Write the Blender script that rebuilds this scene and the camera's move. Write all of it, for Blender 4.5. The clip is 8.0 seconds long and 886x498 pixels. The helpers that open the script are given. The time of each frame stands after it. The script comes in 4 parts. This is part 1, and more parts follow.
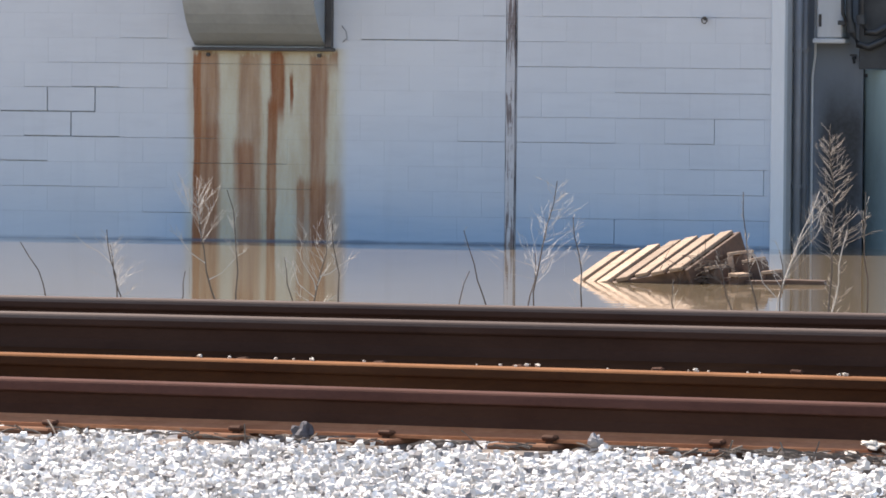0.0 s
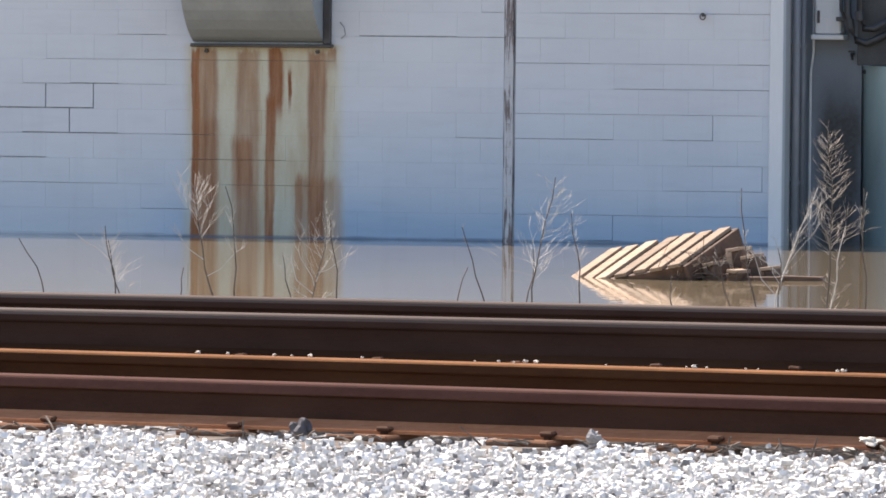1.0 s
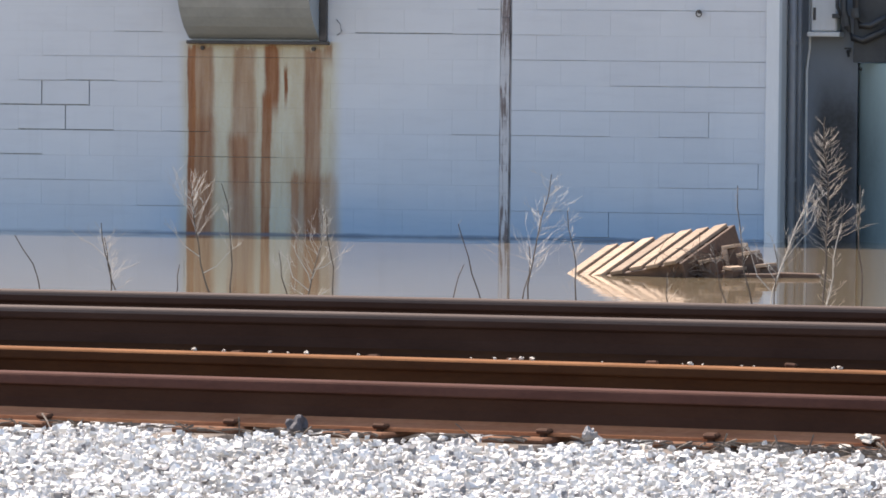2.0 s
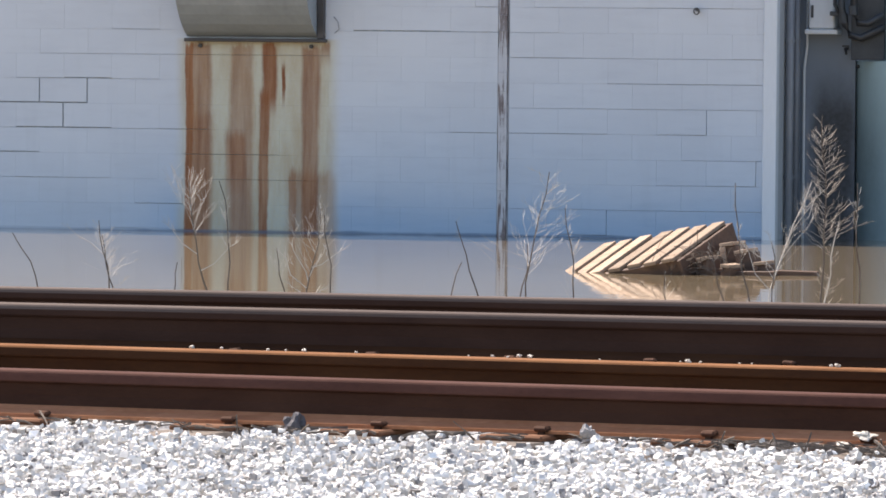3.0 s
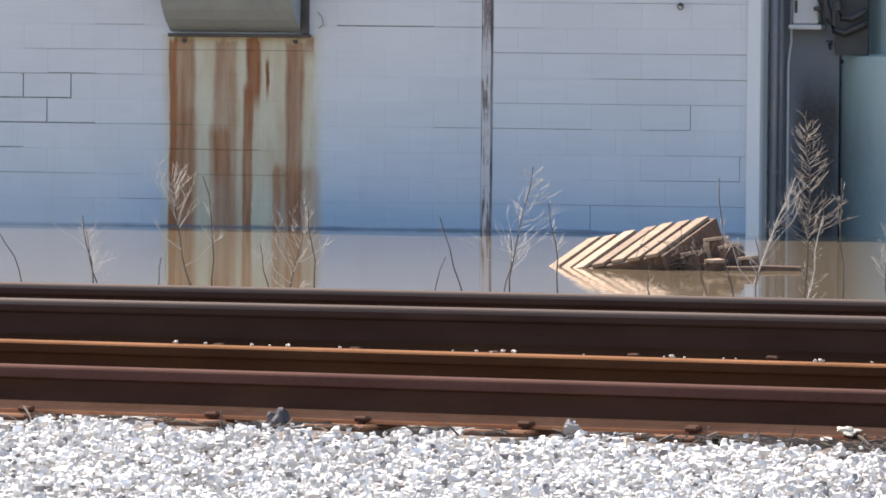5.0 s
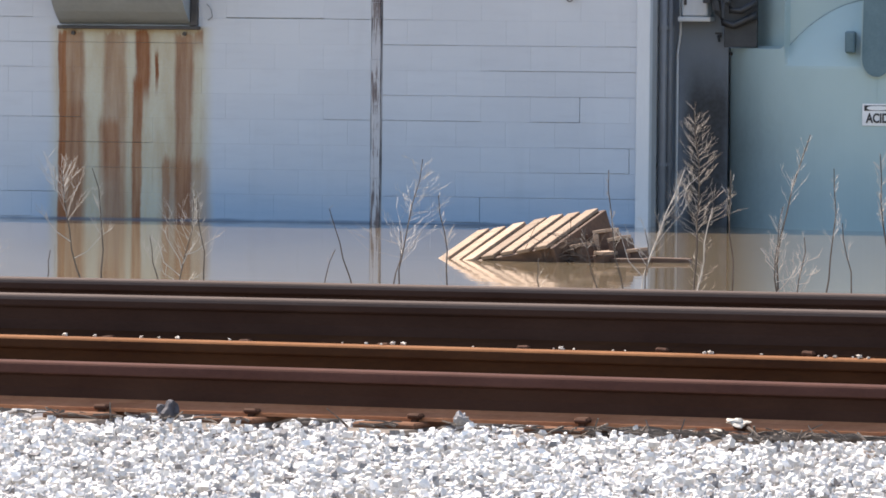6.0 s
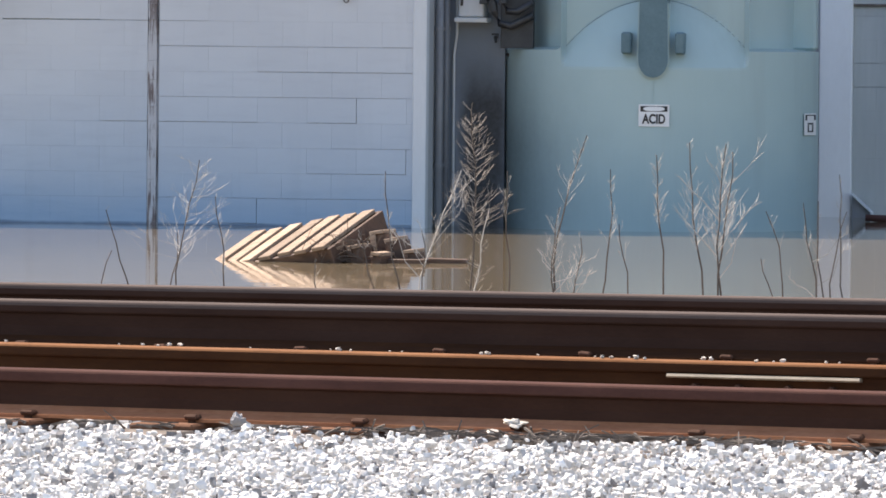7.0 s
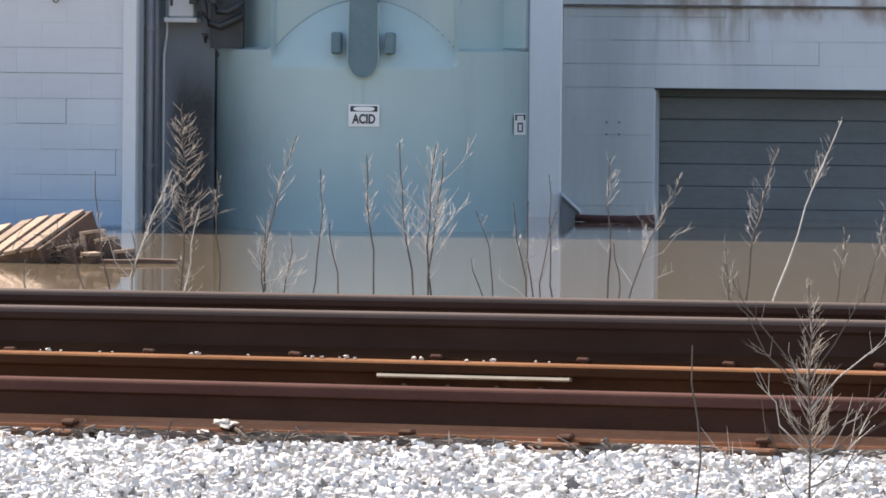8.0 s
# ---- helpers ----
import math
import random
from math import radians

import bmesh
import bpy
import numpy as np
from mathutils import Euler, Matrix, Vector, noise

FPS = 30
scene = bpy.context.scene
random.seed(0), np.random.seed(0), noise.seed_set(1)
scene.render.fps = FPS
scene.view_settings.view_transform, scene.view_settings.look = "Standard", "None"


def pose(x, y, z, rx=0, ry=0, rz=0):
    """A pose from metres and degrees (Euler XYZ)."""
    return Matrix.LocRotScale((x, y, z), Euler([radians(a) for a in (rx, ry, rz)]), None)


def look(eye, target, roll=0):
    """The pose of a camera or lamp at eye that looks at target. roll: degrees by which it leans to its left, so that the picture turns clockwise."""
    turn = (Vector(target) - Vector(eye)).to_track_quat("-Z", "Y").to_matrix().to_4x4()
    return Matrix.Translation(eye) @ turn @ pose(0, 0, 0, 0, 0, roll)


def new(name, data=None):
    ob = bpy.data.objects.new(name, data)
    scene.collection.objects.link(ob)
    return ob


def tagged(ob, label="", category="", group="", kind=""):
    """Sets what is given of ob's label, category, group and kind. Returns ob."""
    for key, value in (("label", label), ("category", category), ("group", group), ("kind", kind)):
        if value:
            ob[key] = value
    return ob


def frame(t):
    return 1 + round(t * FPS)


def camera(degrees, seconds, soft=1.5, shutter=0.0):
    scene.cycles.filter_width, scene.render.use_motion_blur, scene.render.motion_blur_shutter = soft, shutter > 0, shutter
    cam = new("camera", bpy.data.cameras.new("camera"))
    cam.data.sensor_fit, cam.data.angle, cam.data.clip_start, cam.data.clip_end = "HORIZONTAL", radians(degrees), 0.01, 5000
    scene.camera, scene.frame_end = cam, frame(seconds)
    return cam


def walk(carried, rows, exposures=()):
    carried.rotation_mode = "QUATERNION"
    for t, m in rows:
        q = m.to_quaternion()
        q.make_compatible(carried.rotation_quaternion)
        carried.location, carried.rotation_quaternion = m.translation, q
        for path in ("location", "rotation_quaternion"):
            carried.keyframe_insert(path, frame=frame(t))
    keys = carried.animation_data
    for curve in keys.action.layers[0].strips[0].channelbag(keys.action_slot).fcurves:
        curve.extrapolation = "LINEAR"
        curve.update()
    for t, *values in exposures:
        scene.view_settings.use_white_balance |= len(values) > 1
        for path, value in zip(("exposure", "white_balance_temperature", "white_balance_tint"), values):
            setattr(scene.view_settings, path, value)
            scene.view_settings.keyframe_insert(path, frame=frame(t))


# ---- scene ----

EYE = Vector((0.0, 0.0, 1.387))
ROLL = 0.544
cam = camera(7.475, 8.0, soft=1.7)


def aim(azimuth, elevation):
    a, e = radians(azimuth), radians(elevation)
    way = Vector((math.sin(a) * math.cos(e), math.cos(a) * math.cos(e), math.sin(e)))
    return look(EYE, EYE + way * 10, ROLL)


# a tripod pan: seconds, azimuth and elevation in degrees
PAN = [(0, -13.2877, -1.633), (0.5, -13.2876, -1.6521), (1, -13.2731, -1.6639), (1.5, -13.2587, -1.678),
       (1.7, -13.2491, -1.6827), (2.8, -13.2274, -1.704), (3, -13.2202, -1.7087), (3.5, -13.1962, -1.7204),
       (4, -13.1771, -1.7226), (4.2, -13.1627, -1.7273), (5.3, -13.043, -1.7572), (5.5, -13.0, -1.7639),
       (5.65, -12.8805, -1.7723), (6, -12.1497, -1.806), (6.5, -11.3573, -1.777), (7, -10.2638, -1.7809),
       (7.5, -8.9509, -1.7613), (8, -7.8146, -1.7576)]
walk(cam, [(t, aim(az, el)) for t, az, el in PAN], exposures=[(0, 0.98, 6880, 14), (8, 0.98, 6880, 14)])

# ---- light ----
SUN_TO = Vector((-0.50, 0.31, 0.81)).normalized()
world = bpy.data.worlds.new("world")
scene.world = world
world.use_nodes = True
wn = world.node_tree.nodes
sky = wn.new("ShaderNodeTexSky")
sky.sky_type = "NISHITA"
sky.sun_disc = False
sky.sun_elevation = math.asin(SUN_TO.z)
sky.sun_rotation = math.atan2(SUN_TO.x, SUN_TO.y)
wn["Background"].inputs["Strength"].default_value = 0.15
world.node_tree.links.new(sky.outputs["Color"], wn["Background"].inputs["Color"])
sun_data = bpy.data.lights.new("sun", "SUN")
sun_data.energy, sun_data.angle, sun_data.color = 5.0, radians(0.5), (1.0, 0.93, 0.84)
sun = new("sun", sun_data)
sun.matrix_world = look(SUN_TO * 50, (0, 0, 0))


# ---- materials ----
class Nodes:
    """A short way to write node trees."""

    def __init__(self, name):
        self.mat = bpy.data.materials.new(name)
        self.mat.use_nodes = True
        self.tree = self.mat.node_tree
        self.bsdf = self.tree.nodes["Principled BSDF"]
        geo = self.tree.nodes.new("ShaderNodeNewGeometry")
        self.pos = geo.outputs["Position"]
        self.island = geo.outputs["Random Per Island"]

    def put(self, socket, value):
        if isinstance(value, bpy.types.NodeSocket):
            self.tree.links.new(value, socket)
        elif value is not None:
            socket.default_value = value

    def math(self, op, a, b=None, c=None, clamp=False):
        n = self.tree.nodes.new("ShaderNodeMath")
        n.operation, n.use_clamp = op, clamp
        for s, v in zip(n.inputs, (a, b, c)):
            self.put(s, v)
        return n.outputs[0]

    def axes(self):
        n = self.tree.nodes.new("ShaderNodeSeparateXYZ")
        self.put(n.inputs[0], self.pos)
        return n.outputs

    def scaled(self, sx, sy, sz, source=None):
        n = self.tree.nodes.new("ShaderNodeMapping")
        self.put(n.inputs["Vector"], source or self.pos)
        n.inputs["Scale"].default_value = (sx, sy, sz)
        return n.outputs[0]

    def noise(self, scale, detail=4, rough=0.55, vector=None):
        n = self.tree.nodes.new("ShaderNodeTexNoise")
        self.put(n.inputs["Vector"], vector or self.pos)
        n.inputs["Scale"].default_value, n.inputs["Detail"].default_value, n.inputs["Roughness"].default_value = scale, detail, rough
        return n.outputs["Fac"]

    def cells(self, scale, vector=None):
        n = self.tree.nodes.new("ShaderNodeTexVoronoi")
        self.put(n.inputs["Vector"], vector or self.pos)
        n.inputs["Scale"].default_value = scale
        return n.outputs

    def span(self, value, a, b, c=0.0, d=1.0, soft=False):
        n = self.tree.nodes.new("ShaderNodeMapRange")
        if soft:
            n.interpolation_type = "SMOOTHSTEP"
        for k, v in zip(("Value", "From Min", "From Max", "To Min", "To Max"), (value, a, b, c, d)):
            self.put(n.inputs[k], v)
        return n.outputs[0]

    def mix(self, fac, a, b, blend="MIX"):
        n = self.tree.nodes.new("ShaderNodeMix")
        n.data_type, n.blend_type = "RGBA", blend
        self.put(n.inputs[0], fac)
        for s, v in ((n.inputs[6], a), (n.inputs[7], b)):
            self.put(s, (*v, 1) if isinstance(v, tuple) else v)
        return n.outputs[2]

    def object_random(self):
        return self.tree.nodes.new("ShaderNodeObjectInfo").outputs["Random"]

    def bump(self, height, strength=0.3, distance=0.01):
        n = self.tree.nodes.new("ShaderNodeBump")
        n.inputs["Strength"].default_value, n.inputs["Distance"].default_value = strength, distance
        self.put(n.inputs["Height"], height)
        self.put(self.bsdf.inputs["Normal"], n.outputs[0])

    def done(self, color, rough=0.8, metal=0.0):
        self.put(self.bsdf.inputs["Base Color"], (*color, 1) if isinstance(color, tuple) else color)
        self.put(self.bsdf.inputs["Roughness"], rough)
        self.put(self.bsdf.inputs["Metallic"], metal)
        return self.mat


def worn(name, a, b, scale=6.0, grain=60.0, rough=0.8, metal=0.0, bump=0.3, distance=0.004, stretch=(1, 1, 1), vary=0.0, shine=0.5):
    """Two colours mixed at two scales, with relief and, where asked, a shift from piece to piece."""
    m = Nodes(name)
    m.bsdf.inputs["Specular IOR Level"].default_value = shine
    v = m.scaled(*stretch)
    large, fine = m.noise(scale, 5, 0.6, v), m.noise(grain, 4, 0.6, v)
    fac = m.math("ADD", m.math("MULTIPLY", large, 0.65), m.math("MULTIPLY", fine, 0.35))
    color = m.mix(m.span(fac, 0.32, 0.68), a, b)
    if vary:
        tone = m.span(m.object_random(), 0, 1, 1 - vary, 1 + vary)
        n = m.tree.nodes.new("ShaderNodeHueSaturation")
        m.put(n.inputs["Value"], tone)
        m.put(n.inputs["Color"], color)
        color = n.outputs[0]
    m.bump(fac, bump, distance)
    return m.done(color, m.span(fine, 0.2, 0.8, rough - 0.1, min(1.0, rough + 0.1)), metal)


# streaks of rust under the hood: x of the middle, half width, top, bottom, strength
STREAKS = [(-13.362, 0.034, 1.42, -0.4, 0.90), (-13.285, 0.095, 1.42, -0.4, 0.62), (-13.255, 0.085, 0.92, -0.4, 0.35), (-12.960, 0.095, 1.41, -0.4, 0.52),
           (-13.005, 0.085, 0.78, 0.28, 0.62), (-12.985, 0.10, 0.40, -0.4, 0.25), (-12.750, 0.062, 1.42, 0.86, 0.95), (-12.790, 0.042, 1.10, -0.4, 0.80),
           (-12.645, 0.014, 1.28, 0.93, 0.85), (-12.435, 0.072, 1.40, -0.4, 0.66), (-12.43, 0.20, 0.50, -0.4, 0.42), (-12.57, 0.032, 0.51, -0.4, 0.5), (-12.33, 0.04, 1.42, 1.24, 0.6)]


def painted_block_west():
    """Pale paint over blocks, blue shade painted in at the foot, rusted below the hood."""
    m = Nodes("painted_block_west")
    x, y, z = m.axes()
    grain, blotch = m.noise(45, 4), m.noise(1.1, 4)
    run = m.noise(5, 4, 0.6, m.scaled(1, 1, 0.12))
    brush = m.noise(7, 5, 0.65, m.scaled(0.35, 1, 2.2))
    color = m.mix(m.span(blotch, 0.35, 0.7), (0.635, 0.652, 0.672), (0.58, 0.60, 0.625))
    color = m.mix(m.span(brush, 0.5, 0.78, 0, 0.22), color, (0.45, 0.45, 0.475))
    color = m.mix(m.span(run, 0.55, 0.8, 0, 0.18), color, (0.36, 0.37, 0.38))
    color = m.mix(m.math("MULTIPLY", m.object_random(), 0.10), color, (0.43, 0.44, 0.47))
    # blue shade put in the colour: faint half way up, deep along the foot
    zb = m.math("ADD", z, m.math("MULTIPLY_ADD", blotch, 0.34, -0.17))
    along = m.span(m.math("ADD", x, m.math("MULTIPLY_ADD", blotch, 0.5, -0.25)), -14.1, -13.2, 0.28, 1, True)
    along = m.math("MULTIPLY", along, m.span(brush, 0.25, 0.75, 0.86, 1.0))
    blue_shade = m.math("ADD", m.math("MULTIPLY", m.span(zb, 0.05, m.span(x, -12.5, -10.5, 1.10, 1.75), 1, 0, True), 0.32), m.math("MULTIPLY", m.span(zb, 0.02, 0.44, 1, 0, True), 0.42))
    color = m.mix(m.math("MULTIPLY", blue_shade, along), color, m.mix(0.80, color, (0.13, 0.43, 0.74), "MULTIPLY"))
    # old paint gone greenish below the hood
    wob = m.math("MULTIPLY_ADD", m.noise(3.0, 5, 0.7, m.scaled(1.6, 1, 0.45)), 0.07, -0.035)
    xw = m.math("ADD", x, wob)
    area = m.math("MULTIPLY", m.span(m.math("ABSOLUTE", m.math("ADD", xw, 12.84)), 0.50, 0.66, 1, 0, True), m.span(z, 1.42, 1.44, 1, 0))
    color = m.mix(m.math("MULTIPLY", area, m.span(grain, 0.2, 0.8, 0.55, 0.85)), color, (0.56, 0.50, 0.31))
    fine = m.noise(14, 5, 0.7, m.scaled(2.2, 1, 0.25))
    thread = m.noise(8, 5, 0.65, m.scaled(2.2, 1, 0.16))
    haze = m.math("MULTIPLY", area, m.span(m.noise(5, 4, 0.6, m.scaled(1.3, 1, 0.3)), 0.40, 0.68, 0.0, 0.5))
    color = m.mix(haze, color, (0.37, 0.235, 0.105))
    for mid, half, top, bottom, strength in STREAKS:
        d = m.math("ABSOLUTE", m.math("SUBTRACT", xw, mid))
        band = m.span(d, half * 0.62, half * 1.15, 1, 0, True)
        tall = m.math("MULTIPLY", m.span(m.math("ADD", z, m.math("MULTIPLY_ADD", fine, 0.16, -0.08)), top, top - (0.04 if top > 1.3 else 0.10), 0, 1, True), m.span(z, bottom - 0.05, bottom + 0.16, 0, 1, True))
        amount = m.math("MULTIPLY", m.math("MULTIPLY", band, tall), m.span(thread, 0.3, 0.68, 0.82 * strength, min(1.0, 1.25 * strength)))
        color = m.mix(amount, color, m.mix(m.span(thread, 0.3, 0.7), (0.335, 0.112, 0.024), (0.185, 0.050, 0.011)))
    # wet, slimy band just over the water
    wet = m.span(m.math("ADD", z, m.math("MULTIPLY_ADD", m.noise(3, 3, 0.5, m.scaled(1, 1, 0.2)), 0.03, -0.015)), 0.0, 0.022, 1, 0, True)
    color = m.mix(m.math("MULTIPLY", wet, m.span(x, -14.6, -13.4, 0.35, 0.72, True)), color, (0.07, 0.11, 0.17))
    m.bump(m.math("ADD", m.math("MULTIPLY", grain, 0.5), m.math("ADD", blotch, m.math("MULTIPLY", brush, 0.4))), 0.25, 0.004)
    return m.done(color, m.span(grain, 0.2, 0.8, 0.55, 0.8))


def painted_block_east():
    """Grey painted blocks with rust and drips under a ledge, greyer towards the pilaster."""
    m = Nodes("painted_block_east")
    x, y, z = m.axes()
    grain, blotch = m.noise(45, 4), m.noise(1.1, 4)
    run = m.noise(5, 4, 0.6, m.scaled(1, 1, 0.12))
    color = m.mix(m.span(blotch, 0.35, 0.7), (0.80, 0.775, 0.745), (0.70, 0.685, 0.67))
    color = m.mix(m.span(run, 0.55, 0.8, 0, 0.25), color, (0.45, 0.46, 0.47))
    color = m.mix(m.math("MULTIPLY", m.object_random(), 0.10), color, (0.55, 0.57, 0.60))
    wob = m.math("MULTIPLY_ADD", m.noise(3.0, 5, 0.7, m.scaled(1.6, 1, 0.45)), 0.14, -0.07)
    rust = m.math("MULTIPLY", m.span(m.math("ADD", z, m.math("MULTIPLY", wob, 1.4)), 1.50, 1.66, 0, 1, True), m.span(m.noise(3.2, 4, 0.6, m.scaled(1, 1, 0.5)), 0.42, 0.66, 0, 1, True))
    color = m.mix(m.math("MULTIPLY", rust, 0.7), color, (0.27, 0.14, 0.075))
    ledge = m.math("MULTIPLY", m.span(z, 1.05, 1.66, 0.1, 1, True), m.span(m.math("ABSOLUTE", m.math("ADD", x, 5.45)), 0.3, 0.95, 1, 0, True))
    drip = m.math("MULTIPLY", ledge, m.span(m.noise(4.5, 3, 0.6, m.scaled(1, 1, 0.16)), 0.36, 0.68, 0, 1, True))
    color = m.mix(m.math("MULTIPLY", drip, 0.9), color, (0.24, 0.19, 0.11))
    pilaster_grey = m.math("MULTIPLY", m.span(m.math("ADD", x, wob), -5.2, -6.0, 0, 1, True), m.span(run, 0.25, 0.6, 0.6, 0.95))
    color = m.mix(pilaster_grey, color, (0.43, 0.45, 0.43))
    m.bump(m.math("ADD", m.math("MULTIPLY", grain, 0.5), blotch), 0.25, 0.004)
    return m.done(color, m.span(grain, 0.2, 0.8, 0.55, 0.8))


def flaking_filler():
    """Pale joint filler flaking off in tall dark slivers."""
    m = Nodes("flaking_filler")
    patch, sliver, fine = m.noise(2.6, 4, 0.6, m.scaled(1, 1, 0.9)), m.noise(30, 4, 0.65, m.scaled(2.2, 1, 0.12)), m.noise(70, 3)
    color = m.mix(fine, (0.46, 0.46, 0.475), (0.58, 0.575, 0.585))
    gone = m.math("ADD", m.math("MULTIPLY", sliver, 0.7), m.math("MULTIPLY", patch, 0.5))
    color = m.mix(m.span(gone, 0.56, 0.66, 0, 0.85, True), color, m.mix(fine, (0.05, 0.035, 0.032), (0.17, 0.105, 0.09)))
    m.bump(gone, 0.6, 0.006)
    return m.done(color, 0.85)


def muddy_water():
    m = Nodes("muddy_water")
    v = m.scaled(1, 0.35, 1)
    silt = m.noise(0.35, 4, 0.6, v)
    color = m.mix(silt, (0.205, 0.155, 0.095), (0.25, 0.20, 0.132))
    ripple = m.math("ADD", m.noise(2.2, 3, 0.5, m.scaled(0.6, 1, 1)), m.math("MULTIPLY", m.noise(9, 2), 0.15))
    m.bump(ripple, 0.08, 0.02)
    m.bsdf.inputs["IOR"].default_value = 1.33
    return m.done(color, 0.03)


def ballast_stone():
    """Pale limestone, its tone changing from stone to stone."""
    m = Nodes("ballast_stone")
    grain = m.noise(160, 4)
    color = m.mix(m.island, (0.41, 0.395, 0.375), (0.95, 0.925, 0.88))
    color = m.mix(m.span(m.island, 0.92, 0.94), color, (0.19, 0.18, 0.175))
    color = m.mix(m.span(grain, 0.55, 0.75, 0, 0.3), color, (0.32, 0.31, 0.29))
    m.bump(grain, 0.6, 0.003)
    return m.done(color, 0.85)


def ground_soil():
    m = Nodes("bank_soil")
    x, y, z = m.axes()
    broken = m.cells(28)
    n = m.tree.nodes.new("ShaderNodeSeparateColor")
    m.put(n.inputs[0], broken["Color"])
    # bed stones coloured dark, as the shade in gaps between loose ballast
    stone = m.mix(n.outputs[0], (0.12, 0.115, 0.11), (0.34, 0.33, 0.32))
    soil = m.mix(m.noise(1.5, 6, 0.65), (0.10, 0.075, 0.05), (0.19, 0.15, 0.10))
    grass = m.mix(m.noise(6, 5, 0.7), (0.11, 0.10, 0.05), (0.24, 0.20, 0.11))
    ground = m.mix(m.span(m.noise(0.4, 4), 0.42, 0.58), soil, grass)
    bed = m.math("MULTIPLY", m.span(y, 27.5, 26.2, 0, 1), m.span(y, 10.0, 13.5, 0, 1))
    bed = m.math("MULTIPLY", bed, m.span(m.noise(2.0, 4), 0.2, 0.45))
    m.bump(m.math("ADD", broken["Distance"], m.noise(9, 5)), 0.8, 0.03)
    return m.done(m.mix(bed, ground, stone), 0.9)


def stained_shaded_teal():
    """Weathered fibreglass, with shade put in the colour at the foot and recess side."""
    m = Nodes("pale_teal_fibreglass")
    x, y, z = m.axes()
    big, fine, run = m.noise(1.3, 4), m.noise(22, 4), m.noise(4, 4, 0.6, m.scaled(1, 1, 0.1))
    color = m.mix(big, (0.335, 0.455, 0.455), (0.425, 0.54, 0.53))
    color = m.mix(m.span(run, 0.5, 0.75, 0, 0.35), color, (0.30, 0.36, 0.35))
    # blue shade painted in towards the foot
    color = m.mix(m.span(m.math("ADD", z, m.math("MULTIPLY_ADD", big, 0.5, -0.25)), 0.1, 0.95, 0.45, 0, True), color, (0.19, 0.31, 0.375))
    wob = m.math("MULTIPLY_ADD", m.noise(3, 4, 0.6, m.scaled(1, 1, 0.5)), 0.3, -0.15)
    # shading of the round side painted in, darkest low by the recess
    side_shade = m.math("MULTIPLY", m.span(m.math("ADD", x, wob), -7.45, -8.62, 0, 0.72, True), m.span(m.math("ADD", z, wob), 0.5, 1.5, 1, 0.15, True))
    color = m.mix(m.math("MULTIPLY", side_shade, m.span(fine, 0.2, 0.8, 0.82, 0.98)), color, (0.045, 0.055, 0.055))
    m.bump(m.math("ADD", big, m.math("MULTIPLY", fine, 0.3)), 0.12, 0.004)
    return m.done(color, 0.55)


def mouldy_plaster():
    """Grey plaster with one tall sooty stain."""
    m = Nodes("stained_grey_plaster")
    x, y, z = m.axes()
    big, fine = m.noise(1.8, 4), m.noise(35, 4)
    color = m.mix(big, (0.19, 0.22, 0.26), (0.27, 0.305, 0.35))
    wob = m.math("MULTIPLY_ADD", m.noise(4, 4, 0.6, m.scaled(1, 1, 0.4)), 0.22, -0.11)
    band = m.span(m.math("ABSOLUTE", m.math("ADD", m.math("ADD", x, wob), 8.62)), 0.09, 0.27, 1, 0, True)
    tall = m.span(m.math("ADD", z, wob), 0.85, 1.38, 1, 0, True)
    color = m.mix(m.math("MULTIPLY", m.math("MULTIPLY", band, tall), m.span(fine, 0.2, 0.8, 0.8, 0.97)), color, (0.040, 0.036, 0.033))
    m.bump(fine, 0.3, 0.004)
    return m.done(color, 0.8)


M = {}
M["mould"] = mouldy_plaster()
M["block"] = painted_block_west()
M["block_east"] = painted_block_east()
M["filler"] = flaking_filler()
M["mortar"] = worn("mortar", (0.20, 0.21, 0.23), (0.66, 0.68, 0.71), 2.5, 30, 0.9)
M["water"] = muddy_water()
M["stones"] = ballast_stone()
M["ground"] = ground_soil()
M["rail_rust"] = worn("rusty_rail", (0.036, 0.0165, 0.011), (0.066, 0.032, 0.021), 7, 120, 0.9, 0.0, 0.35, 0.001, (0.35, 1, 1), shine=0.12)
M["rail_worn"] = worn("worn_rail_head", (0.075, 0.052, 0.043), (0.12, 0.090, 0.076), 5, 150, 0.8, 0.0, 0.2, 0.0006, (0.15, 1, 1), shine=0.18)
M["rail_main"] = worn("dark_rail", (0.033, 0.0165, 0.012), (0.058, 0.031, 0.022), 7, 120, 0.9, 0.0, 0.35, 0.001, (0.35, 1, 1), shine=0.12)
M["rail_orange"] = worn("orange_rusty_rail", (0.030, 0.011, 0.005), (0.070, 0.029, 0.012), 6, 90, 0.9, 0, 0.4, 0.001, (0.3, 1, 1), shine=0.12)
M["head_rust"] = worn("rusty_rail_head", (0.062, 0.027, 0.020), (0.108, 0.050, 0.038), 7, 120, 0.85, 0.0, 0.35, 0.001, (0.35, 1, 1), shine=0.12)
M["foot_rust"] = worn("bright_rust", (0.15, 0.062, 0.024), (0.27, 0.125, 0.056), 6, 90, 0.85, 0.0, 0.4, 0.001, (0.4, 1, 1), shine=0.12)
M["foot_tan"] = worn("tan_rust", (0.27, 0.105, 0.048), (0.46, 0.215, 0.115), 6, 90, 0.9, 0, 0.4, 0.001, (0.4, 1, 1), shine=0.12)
M["plate"] = worn("rusty_plate", (0.11, 0.050, 0.028), (0.22, 0.115, 0.070), 14, 120, 0.85, 0.1, 0.5, 0.0015, shine=0.12)
